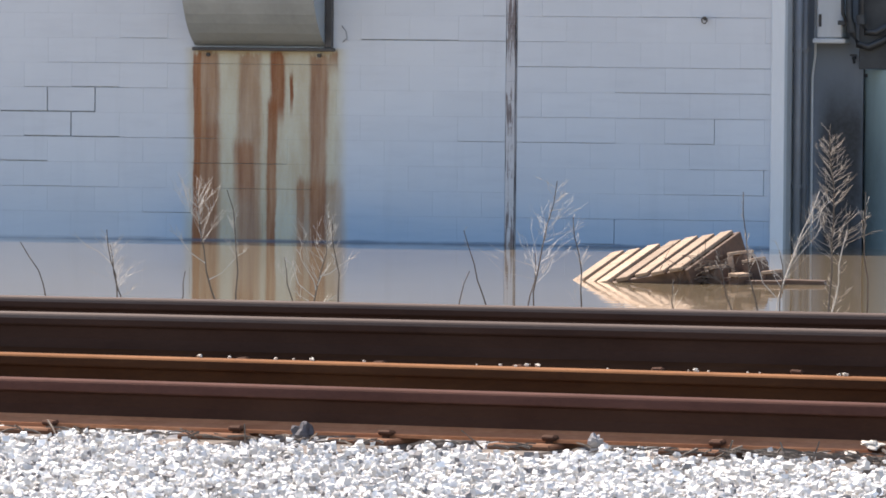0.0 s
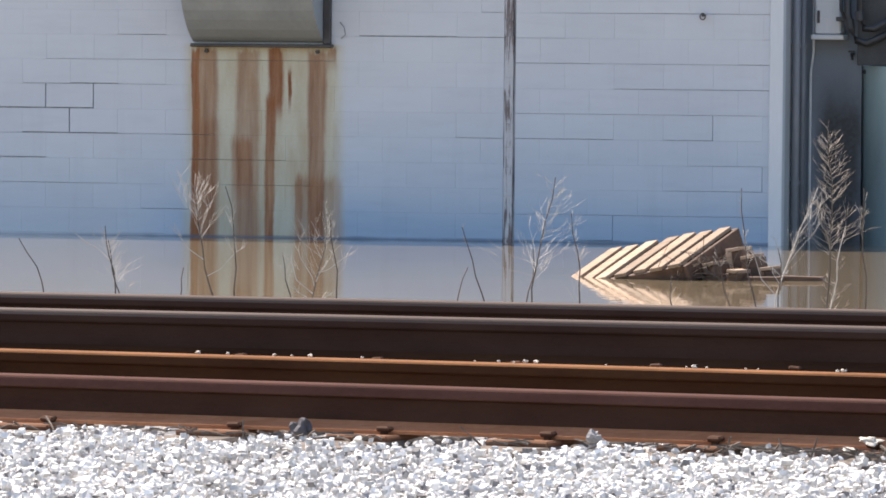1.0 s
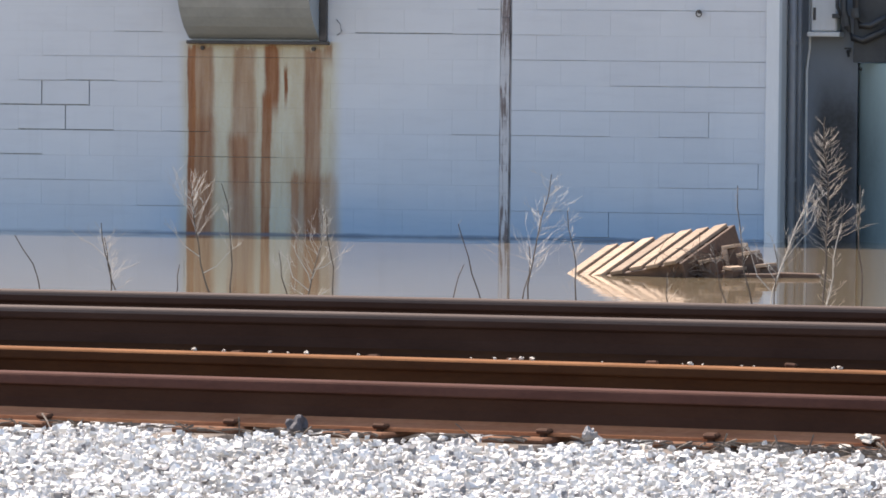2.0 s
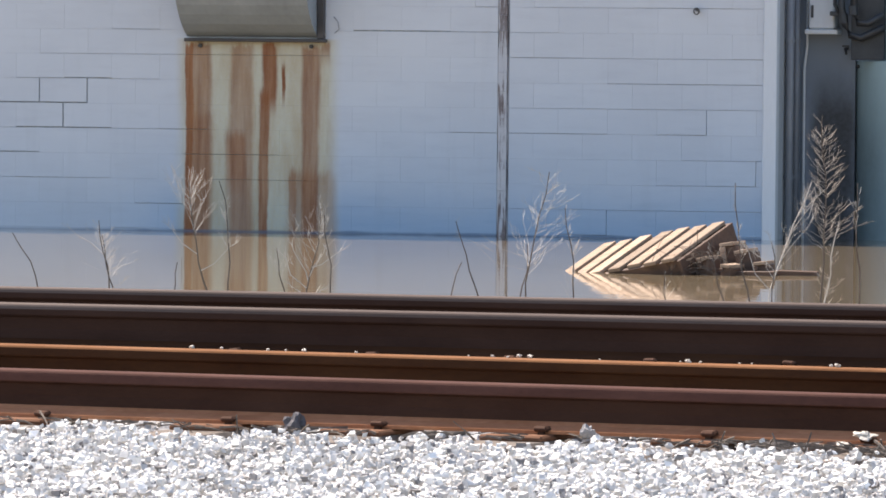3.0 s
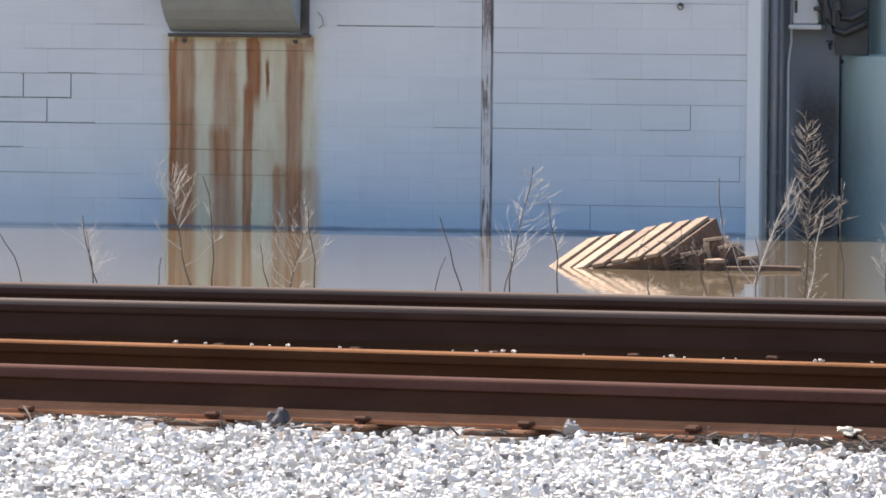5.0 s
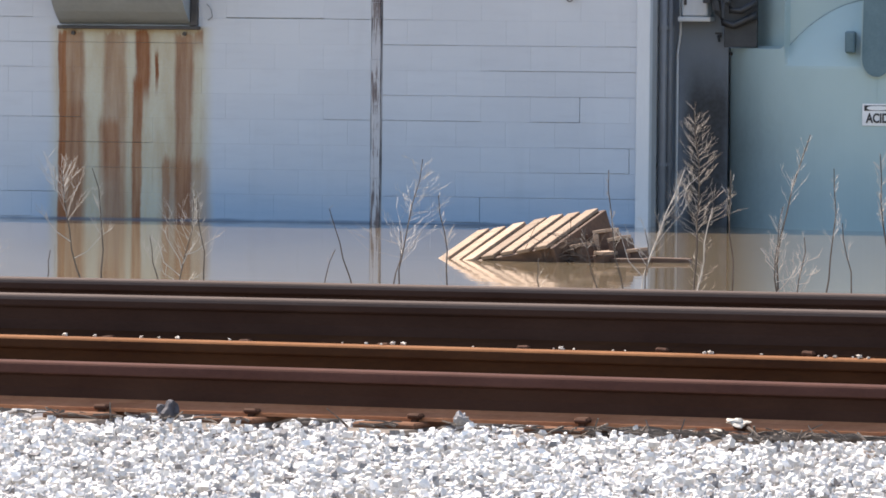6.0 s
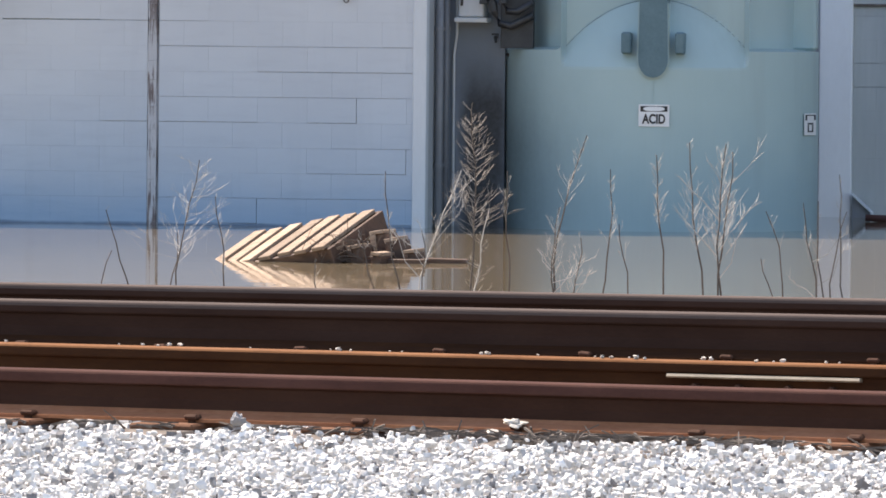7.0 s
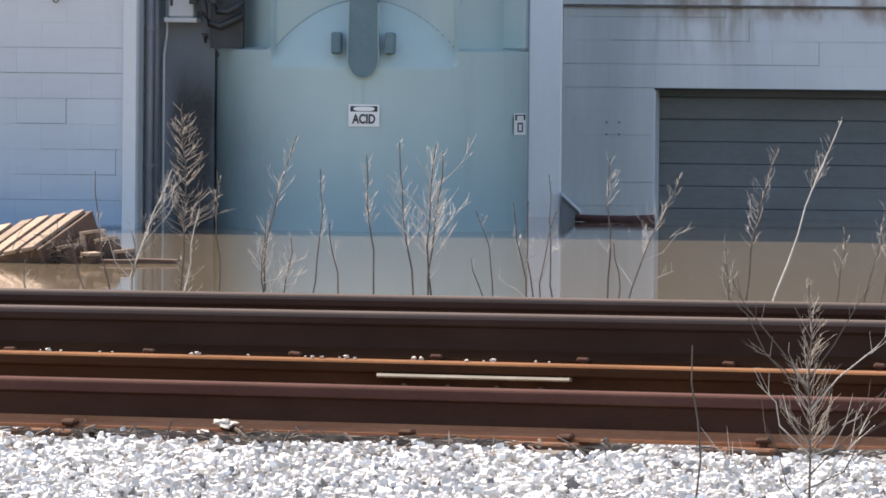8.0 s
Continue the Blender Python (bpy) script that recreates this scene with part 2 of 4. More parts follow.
M["spike"] = worn("rusty_spike", (0.055, 0.03, 0.02), (0.12, 0.06, 0.04), 20, 150, 0.8, 0.2, 0.4, 0.001, shine=0.12)
M["tie"] = worn("creosote_tie", (0.065, 0.05, 0.04), (0.21, 0.17, 0.135), 5, 60, 0.9, 0, 0.7, 0.006, (6, 1, 6))
M["steel_bar"] = worn("pale_steel", (0.30, 0.25, 0.18), (0.44, 0.37, 0.28), 10, 140, 0.6, 0.3, 0.3, 0.001)
M["zinc"] = worn("galvanised_sheet", (0.265, 0.295, 0.31), (0.385, 0.42, 0.435), 3.0, 30, 0.55, 0.25, 0.15, 0.002, (1, 1, 0.4))
M["dark_steel"] = worn("dark_steel", (0.05, 0.048, 0.048), (0.10, 0.09, 0.085), 8, 80, 0.6, 0.3)
M["trim"] = worn("white_trim_paint", (0.60, 0.62, 0.635), (0.69, 0.71, 0.725), 3, 40, 0.6, 0, 0.15, 0.002, (1, 1, 0.2))
M["grey_wall"] = worn("grey_plaster", (0.36, 0.37, 0.38), (0.50, 0.51, 0.52), 1.6, 30, 0.8, 0, 0.3, 0.004, (1, 1, 0.4))
M["slot"] = worn("slot_filler", (0.07, 0.065, 0.07), (0.42, 0.42, 0.44), 9, 40, 0.9, 0, 0.5, 0.004, (2.0, 1, 0.25))
M["teal"] = stained_shaded_teal()
M["crease"] = worn("dark_teal_crease", (0.16, 0.23, 0.25), (0.24, 0.32, 0.34), 6, 60, 0.6)
M["pilaster"] = worn("pinkish_grey_paint", (0.86, 0.84, 0.82), (0.94, 0.92, 0.90), 2.5, 40, 0.7, 0, 0.2, 0.003, (1, 1, 0.25))
M["nozzle"] = worn("grey_blue_steel", (0.075, 0.14, 0.17), (0.135, 0.215, 0.245), 4, 50, 0.5, 0.2)
M["black"] = worn("black_paint", (0.018, 0.018, 0.02), (0.04, 0.04, 0.042), 10, 80, 0.6)
M["pipe_black"] = worn("dark_conduit", (0.022, 0.024, 0.028), (0.055, 0.058, 0.062), 8, 60, 0.5, 0.2)
M["conduit"] = worn("grey_conduit", (0.16, 0.17, 0.19), (0.28, 0.29, 0.31), 4, 60, 0.55, 0.2, 0.15, 0.002, (1, 1, 0.2))
M["sign"] = worn("white_sign", (0.74, 0.74, 0.73), (0.82, 0.82, 0.81), 12, 80, 0.5, 0, 0.05)
M["slat"] = worn("roller_door_steel", (0.135, 0.14, 0.14), (0.21, 0.215, 0.21), 2.5, 40, 0.55, 0.2, 0.15, 0.003, (0.4, 1, 1))
M["roof"] = worn("roof_felt", (0.07, 0.07, 0.07), (0.13, 0.13, 0.125), 2, 40, 0.95)
M["wood"] = worn("new_pallet_wood", (0.215, 0.135, 0.082), (0.40, 0.30, 0.215), 5, 45, 0.8, 0, 0.4, 0.002, (1, 5, 5), 0.30)
# wet brown wood, darkened further as shade under and between the boards
M["wet_shaded_wood"] = worn("wet_shaded_brown_wood", (0.055, 0.028, 0.017), (0.135, 0.074, 0.045), 7, 60, 0.6, 0, 0.5, 0.003, (1, 5, 5), 0.2)
M["straw"] = worn("dry_stalk", (0.38, 0.335, 0.285), (0.66, 0.61, 0.54), 12, 90, 0.85)
M["tan"] = worn("tan_stalk", (0.27, 0.225, 0.18), (0.45, 0.385, 0.32), 12, 90, 0.85)
M["stem"] = worn("brown_stalk", (0.055, 0.040, 0.030), (0.15, 0.115, 0.088), 12, 90, 0.85)
M["red_log"] = worn("red_brown_bark", (0.045, 0.020, 0.018), (0.12, 0.05, 0.042), 9, 60, 0.85, 0, 0.6, 0.006)
M["litter"] = worn("pale_litter", (0.44, 0.39, 0.32), (0.64, 0.59, 0.51), 15, 80, 0.85)
M["pale_rock"] = worn("pale_rock", (0.22, 0.21, 0.21), (0.34, 0.33, 0.325), 15, 80, 0.9, 0, 0.6, 0.004)
M["rock"] = worn("grey_rock", (0.06, 0.055, 0.06), (0.12, 0.112, 0.118), 15, 80, 0.9, 0, 0.6, 0.004)


# ---- builders ----
def mesh_of(name, bm, material, smooth=False):
    me = bpy.data.meshes.new(name)
    bmesh.ops.recalc_face_normals(bm, faces=bm.faces[:])
    bm.to_mesh(me)
    bm.free()
    for mt in material if isinstance(material, (list, tuple)) else [material]:
        me.materials.append(mt)
    if smooth:
        for p in me.polygons:
            p.use_smooth = True
    return me


def part(name, bm, material, parent, label="", smooth=False):
    ob = new(name, mesh_of(name, bm, material, smooth))
    ob.parent = parent
    if label:
        tagged(ob, label)
    return ob


def piece(name, mesh, parent, m):
    ob = new(name, mesh)
    ob.parent = parent
    ob.matrix_basis = m
    return ob


def thing(name, label, category, m=None, group="", kind=""):
    ob = new(name)
    if m is not None:
        ob.matrix_basis = m
    return tagged(ob, label, category, group, kind)


def solid(name, bm, material, label, category="", m=None, group="", kind="", smooth=False):
    ob = new(name, mesh_of(name, bm, material, smooth))
    if m is not None:
        ob.matrix_basis = m
    return tagged(ob, label, category, group, kind)


def box(x0, x1, y0, y1, z0, z1, bevel=0.0, bm=None):
    bm = bm or bmesh.new()
    m = Matrix.Translation(((x0 + x1) / 2, (y0 + y1) / 2, (z0 + z1) / 2)) @ Matrix.Diagonal((x1 - x0, y1 - y0, z1 - z0, 1))
    made = bmesh.ops.create_cube(bm, size=1, matrix=m)
    if bevel:
        edges = {e for v in made["verts"] for e in v.link_edges}
        bmesh.ops.bevel(bm, geom=list(edges), offset=bevel, segments=1, affect="EDGES", profile=0.5)
    return bm


def prism(outline, axis_from, axis_to, bm=None, frame_of=lambda a, b, s: (s, a, b)):
    """An outline of (a, b) pushed from one place to another along the third axis."""
    bm = bm or bmesh.new()
    first = [bm.verts.new(frame_of(a, b, axis_from)) for a, b in outline]
    last = [bm.verts.new(frame_of(a, b, axis_to)) for a, b in outline]
    n = len(outline)
    bm.faces.new(first)
    bm.faces.new(last[::-1])
    for i in range(n):
        bm.faces.new((first[i], first[(i + 1) % n], last[(i + 1) % n], last[i]))
    return bm


def tube(points, r0, r1, sides=5, bm=None):
    bm = bm or bmesh.new()
    pts = [Vector(p) for p in points]
    rings = []
    for i, p in enumerate(pts):
        d = (pts[min(i + 1, len(pts) - 1)] - pts[max(i - 1, 0)]).normalized()
        a = d.orthogonal().normalized()
        b = d.cross(a)
        r = r0 + (r1 - r0) * i / (len(pts) - 1)
        rings.append([bm.verts.new(p + a * r * math.cos(k * math.tau / sides) + b * r * math.sin(k * math.tau / sides)) for k in range(sides)])
    for u, v in zip(rings, rings[1:]):
        for k in range(sides):
            bm.faces.new((u[k], u[(k + 1) % sides], v[(k + 1) % sides], v[k]))
    bm.faces.new(rings[0])
    bm.faces.new(rings[-1][::-1])
    return bm


def lump(size, seed, flat=0.7):
    rnd = random.Random(seed)
    bm = bmesh.new()
    bmesh.ops.create_icosphere(bm, subdivisions=3 if size > 0.02 else 2, radius=1)
    off = Vector((rnd.random() * 50, rnd.random() * 50, 0))
    for v in bm.verts:
        k = 1 + 0.75 * noise.noise(v.co * 1.4 + off) + 0.35 * noise.noise(v.co * 3.1 + off)
        v.co = Vector((v.co.x * 0.85, v.co.y * 0.8, v.co.z * flat)) * k * size
    return bm


# ---- ground and water ----
MAIN_AT, MAIN_TURN = Vector((-5.393, 23.368, 0)), -4.0
SIDING_AT, SIDING_TURN = Vector((-4.491, 19.468, 0)), -9.5
BANK = [(-420, -0.3), (-60, -0.3), (-26, -0.22), (-18, -0.05), (-10.5, 0.19), (-7.5, 0.215), (-4, 0.21), (-1, 0.235), (2.4, 0.235),
        (3.2, 0.12), (4.6, -0.35), (7.0, -1.0), (10, -1.5), (60, -1.6), (600, -1.6)]


def bank_height(n):
    for (a, za), (b, zb) in zip(BANK, BANK[1:]):
        if n <= b:
            return za + (zb - za) * (n - a) / (b - a)
    return BANK[-1][1]


def build_ground():
    main = pose(MAIN_AT.x, MAIN_AT.y, 0, 0, 0, MAIN_TURN)
    ss = [-600, -200, -80, -40, -20] + [-12 + i * 0.4 for i in range(61)] + [20, 40, 80, 200, 600]
    ns = sorted({n for n, _ in BANK} | {-14 + 0.4 * i for i in range(62)})
    bm = bmesh.new()
    rows = []
    for n in ns:
        row = []
        for s in ss:
            z = bank_height(n)
            if -24 < n < 9 and abs(s) < 14:
                z += 0.03 * noise.noise(Vector((s * 0.9, n * 0.9, 0))) * (0.4 if -6 < n < 2.2 else 1)
            row.append(bm.verts.new(main @ Vector((s, n, z))))
        rows.append(row)
    for a, b in zip(rows, rows[1:]):
        for i in range(len(ss) - 1):
            bm.faces.new((a[i], a[i + 1], b[i + 1], b[i]))
    solid("ground", bm, M["ground"], "gravelly railway embankment sloping down under flood water", "ground", kind="structure", smooth=True)
    bm = bmesh.new()
    vs = [bm.verts.new(p) for p in ((-400, 25.5, 0), (400, 25.5, 0), (400, 500, 0), (-400, 500, 0))]
    bm.faces.new(vs)
    solid("water", bm, M["water"], "still muddy brown flood water against the building", "water", kind="structure")


build_ground()

# ---- the building ----
# unseen roof: ROOF_Z is set to place its shadow edge on the water
WALL_Y, WEST_Y, ROOF_Z, ANNEX_Z, DEEP = 53.4, 48.6, 15.3, 3.0, -1.7
CORNER_X, PILASTER_X, DOOR_X0, DOOR_X1, DOOR_Z = -8.934, -6.386, -5.655, -2.1, 1.03
COURSE, BLOCK = 0.1849, 0.36987


def build_shell():
    """A low annex in front of the tall main block, with the tank standing in the corner between them."""
    back, west = WALL_Y + 0.02, WEST_Y + 0.02
    wall_left = solid("wall_west", box(-41, CORNER_X - 0.242, west, west + 0.25, DEEP, ANNEX_Z), M["mortar"], "block wall painted pale grey with rust streaks below a hood", "wall", kind="structure")
    solid("wall_return", box(CORNER_X - 0.24, CORNER_X, west + 0.062, back - 0.002, DEEP, ANNEX_Z), M["grey_wall"], "shaded grey return wall with conduits", "wall", kind="structure")
    part("wall_end", box(CORNER_X - 0.241, CORNER_X - 0.098, west, west + 0.0615, DEEP, ANNEX_Z), M["mortar"], wall_left)
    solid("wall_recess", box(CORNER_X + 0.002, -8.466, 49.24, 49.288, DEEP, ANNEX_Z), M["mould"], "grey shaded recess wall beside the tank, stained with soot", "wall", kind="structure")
    solid("wall_annex_end", box(-41.3, -41.002, west, back - 0.002, DEEP, ANNEX_Z), M["grey_wall"], "plain end wall of the annex", "wall", kind="structure")
    solid("roof_annex", box(-41.35, CORNER_X + 0.02, west - 0.03, back - 0.002, ANNEX_Z + 0.002, ANNEX_Z + 0.12, 0.02), M["roof"], "flat felted roof of the annex", "roof", kind="structure")
    solid("wall_main", box(-45, PILASTER_X - 0.264, back, back + 0.3, DEEP, ROOF_Z), M["grey_wall"], "plain grey wall of the main block behind the annex", "wall", kind="structure")
    bm = box(PILASTER_X + 0.002, DOOR_X0, back, back + 0.3, DEEP, ROOF_Z)
    box(DOOR_X0, DOOR_X1, back, back + 0.3, DOOR_Z, ROOF_Z, bm=bm)
    box(DOOR_X1, 30, back, back + 0.3, DEEP, ROOF_Z, bm=bm)
    wall_right = solid("wall_east", bm, M["mortar"], "pale block wall with rusty stains above a roller door", "wall", kind="structure")
    solid("pilaster", box(PILASTER_X - 0.262, PILASTER_X, WALL_Y - 0.05, back + 0.68, DEEP, ROOF_Z, 0.008), M["pilaster"], "pale painted pilaster beside the tank", "pilaster", kind="structure")
    solid("wall_rear", box(-45, 30, 75, 75.3, DEEP, ROOF_Z), M["grey_wall"], "plain rear wall of the building", "wall", kind="structure")
    solid("wall_end_west", box(-45.3, -45.002, back, 75.3, DEEP, ROOF_Z), M["grey_wall"], "plain end wall of the building", "wall", kind="structure")
    solid("wall_end_east", box(30.002, 30.3, back, 75.3, DEEP, ROOF_Z), M["grey_wall"], "plain end wall of the building", "wall", kind="structure")
    solid("roof", box(-45.4, 30.4, back - 0.05, 75.4, ROOF_Z + 0.002, ROOF_Z + 0.2, 0.02), M["roof"], "unseen flat roof of the building, set for its shadow edge", "roof", kind="structure")
    solid("corner_trim", box(CORNER_X - 0.096, CORNER_X + 0.004, WEST_Y - 0.028, west + 0.06, DEEP, ANNEX_Z - 0.02, 0.006), M["trim"], "white painted corner board", "trim", kind="structure")
    return wall_left, wall_right


WALL_LEFT, WALL_RIGHT = build_shell()


def build_roller_door():
    door = thing("roller_door", "closed grey steel roller door standing in flood water", "door", kind="structure")
    y = WALL_Y + 0.34
    z = DOOR_Z + 0.1
    panel = 0.178
    while z > -0.6:
        bm = bmesh.new()
        prof = [(y, z - panel + 0.012), (y - 0.006, z - panel + 0.014), (y - 0.006, z - 0.004), (y, z + 0.008), (y + 0.03, z + 0.008), (y + 0.03, z - panel + 0.012)]
        prism(prof, DOOR_X0 + 0.01, DOOR_X1 - 0.01, bm)
        part("slat", bm, M["slat"], door)
        z -= panel
    part("backing", box(DOOR_X0 - 0.05, DOOR_X1 + 0.05, y + 0.12, y + 0.15, DEEP, DOOR_Z + 0.2), M["black"], door)
    part("lintel", box(DOOR_X0 + 0.003, DOOR_X1 - 0.003, WALL_Y + 0.03, WALL_Y + 0.31, DOOR_Z - 0.014, DOOR_Z - 0.002), M["dark_steel"], door, "dark steel lintel")


build_roller_door()


def build_ledge():
    solid("ledge", prism([(WALL_Y - 0.022, 1.668), (WALL_Y - 0.022, 1.680), (WALL_Y + 0.0005, 1.69), (WALL_Y + 0.0005, 1.668)], PILASTER_X + 0.004, 12), M["tie"], "thin rust-stained ledge along the block wall", "ledge", kind="structure")


def build_jamb():
    solid("door_jamb", box(DOOR_X0 - 0.001, DOOR_X0 + 0.012, WALL_Y + 0.001, WALL_Y + 0.318, DEEP, DOOR_Z - 0.016), M["trim"], "pale door jamb edge", "jamb", kind="structure")


build_ledge()
build_jamb()


def build_joint():
    """The weathered upright joint in the block wall: flaking filler and an open slot beside it."""
    rnd = random.Random(8)
    ob = thing("wall_joint", "weathered vertical joint with flaking pale filler", "joint", kind="structure")
    bm = bmesh.new()
    z = -0.6
    while z < 2.4:
        h = rnd.uniform(0.05, 0.22)
        right = rnd.uniform(-10.951, -10.944)
        box(rnd.uniform(-11.014, -11.009), right, WEST_Y - rnd.uniform(0.0, 0.007), WEST_Y + 0.018, z, z + h - 0.002, bm=bm)
        z += h
    part("filler", bm, M["filler"], ob)
    part("slot", box(-10.943, -10.932, WEST_Y + 0.005, WEST_Y + 0.018, -0.6, 2.4), M["slot"], ob, "dark open slot")


build_joint()


def build_hood():
    hood = thing("exhaust_hood", "galvanised sheet metal exhaust hood bolted to the block wall", "exhaust hood")
    x0, x1, z0 = -13.378, -12.378, 1.449
    curve = [(0.03, z0), (0.10, z0 + 0.035), (0.19, z0 + 0.09), (0.27, z0 + 0.16), (0.33, z0 + 0.23), (0.38, z0 + 0.31), (0.42, z0 + 0.40), (0.45, z0 + 0.50), (0.47, z0 + 0.62)]
    outline = [(WEST_Y - 0.004, z0)] + [(WEST_Y - p, z) for p, z in curve] + [(WEST_Y - 0.48, 2.6), (WEST_Y - 0.004, 2.75)]
    part("shell", prism(outline, x0, x1), M["zinc"], hood, "curved galvanised shell")
    part("end_flange", box(x1 + 0.002, x1 + 0.055, WEST_Y - 0.06, WEST_Y - 0.002, z0 - 0.012, 2.8, 0.004), M["dark_steel"], hood, "dark rusted end flange")
    part("bottom_lip", box(x0 - 0.01, x1 + 0.07, WEST_Y - 0.075, WEST_Y - 0.002, z0 - 0.04, z0 - 0.014, 0.004), M["dark_steel"], hood, "dark rusted bottom lip")
    part("side_seam", box(x1 - 0.02, x1 + 0.001, WEST_Y - 0.50, WEST_Y - 0.475, 2.12, 2.6, 0.003), M["zinc"], hood)
    for x in (x0 + 0.1, x1 - 0.05):
        part("bolt", tube([(x, WEST_Y - 0.03, z0 - 0.07), (x, WEST_Y - 0.002, z0 - 0.07)], 0.016, 0.016, 6), M["dark_steel"], hood)


build_hood()


def build_wall_fittings():
    y = WEST_Y
    loop = thing("wire_loop", "thin wire loop hanging beside the hood", "wire")
    part("wire", tube([(-12.259, y - 0.01, 1.599), (-12.223, y - 0.03, 1.563), (-12.213, y - 0.03, 1.508), (-12.25, y - 0.01, 1.481)], 0.004, 0.004, 4), M["conduit"], loop)
    hook = thing("wall_eye", "small dark rusty eye bolt in the wall", "eye bolt")
    part("bolt", tube([(-9.525, y - 0.05, 1.672), (-9.525, y + 0.002, 1.672)], 0.011, 0.011, 6), M["dark_steel"], hook)
    part("ring", tube([(-9.525 + 0.02 * math.cos(a), y - 0.05, 1.663 + 0.024 * math.sin(a)) for a in [i * math.tau / 10 for i in range(11)]], 0.006, 0.006, 4), M["dark_steel"], hook)
    for x, yy, r in ((-8.893, 48.90, 0.030), (-8.880, 49.10, 0.025)):
        p = thing("downpipe", "grey downpipe in the shaded corner", "downpipe", group="downpipes at the corner")
        part("pipe", tube([(x, yy, DEEP), (x, yy, 1.0), (x, yy, 2.95)], r, r, 10), M["conduit"], p, smooth=True)
        for z in (0.44, 1.44):
            part("clamp", tube([(x, yy, z), (x, yy, z + 0.03)], r + 0.006, r + 0.006, 10), M["conduit"], p)
    w = thing("conduit_pipe", "thin white conduit on the recess wall", "conduit")
    part("pipe", tube([(-8.842, 49.215, DEEP), (-8.842, 49.215, 1.262), (-8.822, 49.215, 1.417), (-8.822, 49.215, 2.9)], 0.010, 0.010, 8), M["trim"], w, smooth=True)
    cab = thing("meter_box", "pale painted meter box on the recess wall", "meter box")
    part("body", box(-8.788, -8.597, 49.07, 49.238, 1.544, 2.22, 0.01), M["trim"], cab)
    part("flange", box(-8.815, -8.570, 49.05, 49.238, 1.504, 1.540, 0.006), M["trim"], cab)
    part("hinge", box(-8.770, -8.752, 49.055, 49.075, 1.626, 1.717), M["dark_steel"], cab)
    gear = thing("pipe_manifold", "dark bundle of bent pipes on the recess wall", "pipes")
    for pts, r in (([(-8.525, 48.90, 2.3), (-8.515, 48.90, 1.70), (-8.487, 48.90, 1.57), (-8.447, 48.90, 1.495), (-8.37, 48.90, 1.478), (-8.25, 48.90, 1.535), (-8.20, 48.90, 1.56)], 0.026),
                   ([(-8.425, 48.86, 2.3), (-8.42, 48.86, 1.66), (-8.385, 48.86, 1.585), (-8.31, 48.86, 1.585), (-8.20, 48.86, 1.65)], 0.024),
                   ([(-8.575, 48.93, 2.3), (-8.57, 48.93, 1.72), (-8.54, 48.93, 1.66), (-8.50, 48.93, 1.65)], 0.013)):
        part("pipe", tube(pts, r, r, 8), M["pipe_black"], gear, smooth=True)
    for x, yy, z in ((-8.50, 48.90, 1.62), (-8.421, 48.86, 1.68)):
        part("union", tube([(x - 0.004, yy, z + 0.035), (x + 0.004, yy, z - 0.035)], 0.034, 0.034, 8), M["pipe_black"], gear)
    # added panel: its dark colour is the shade between recess wall and tank
    part("shade_panel", box(-8.45, -8.205, 48.95, 48.99, 1.318, 2.25, 0.004), M["pipe_black"], gear, "dark panel standing in for shade behind the pipes")
    part("bracket", box(-8.61, -8.54, 48.94, 49.238, 1.640, 1.672, 0.004), M["pipe_black"], gear)
    tap = thing("wall_tap", "small dark tap on the recess wall", "tap")
    part("spout", tube([(-8.53, 49.24, 1.399), (-8.53, 49.17, 1.399), (-8.52, 49.15, 1.362)], 0.013, 0.011, 6), M["pipe_black"], tap)
    part("handle", box(-8.555, -8.505, 49.17, 49.184, 1.412, 1.426), M["pipe_black"], tap)
    y = WALL_Y
    pl = thing("bolt_plate", "four small bolt heads in the wall", "bolts")
    for x in (-6.03, -5.93):
        for z in (0.66, 0.755):
            part("bolt", tube([(x, y - 0.012, z), (x, y + 0.002, z)], 0.008, 0.008, 6), M["dark_steel"], pl)


build_wall_fittings()


# ---- the acid tank ----
TANK = Vector((-7.37, 49.70, 0))
TANK_R, BODY_R, SHOULDER = 1.165, 0.99, 1.315


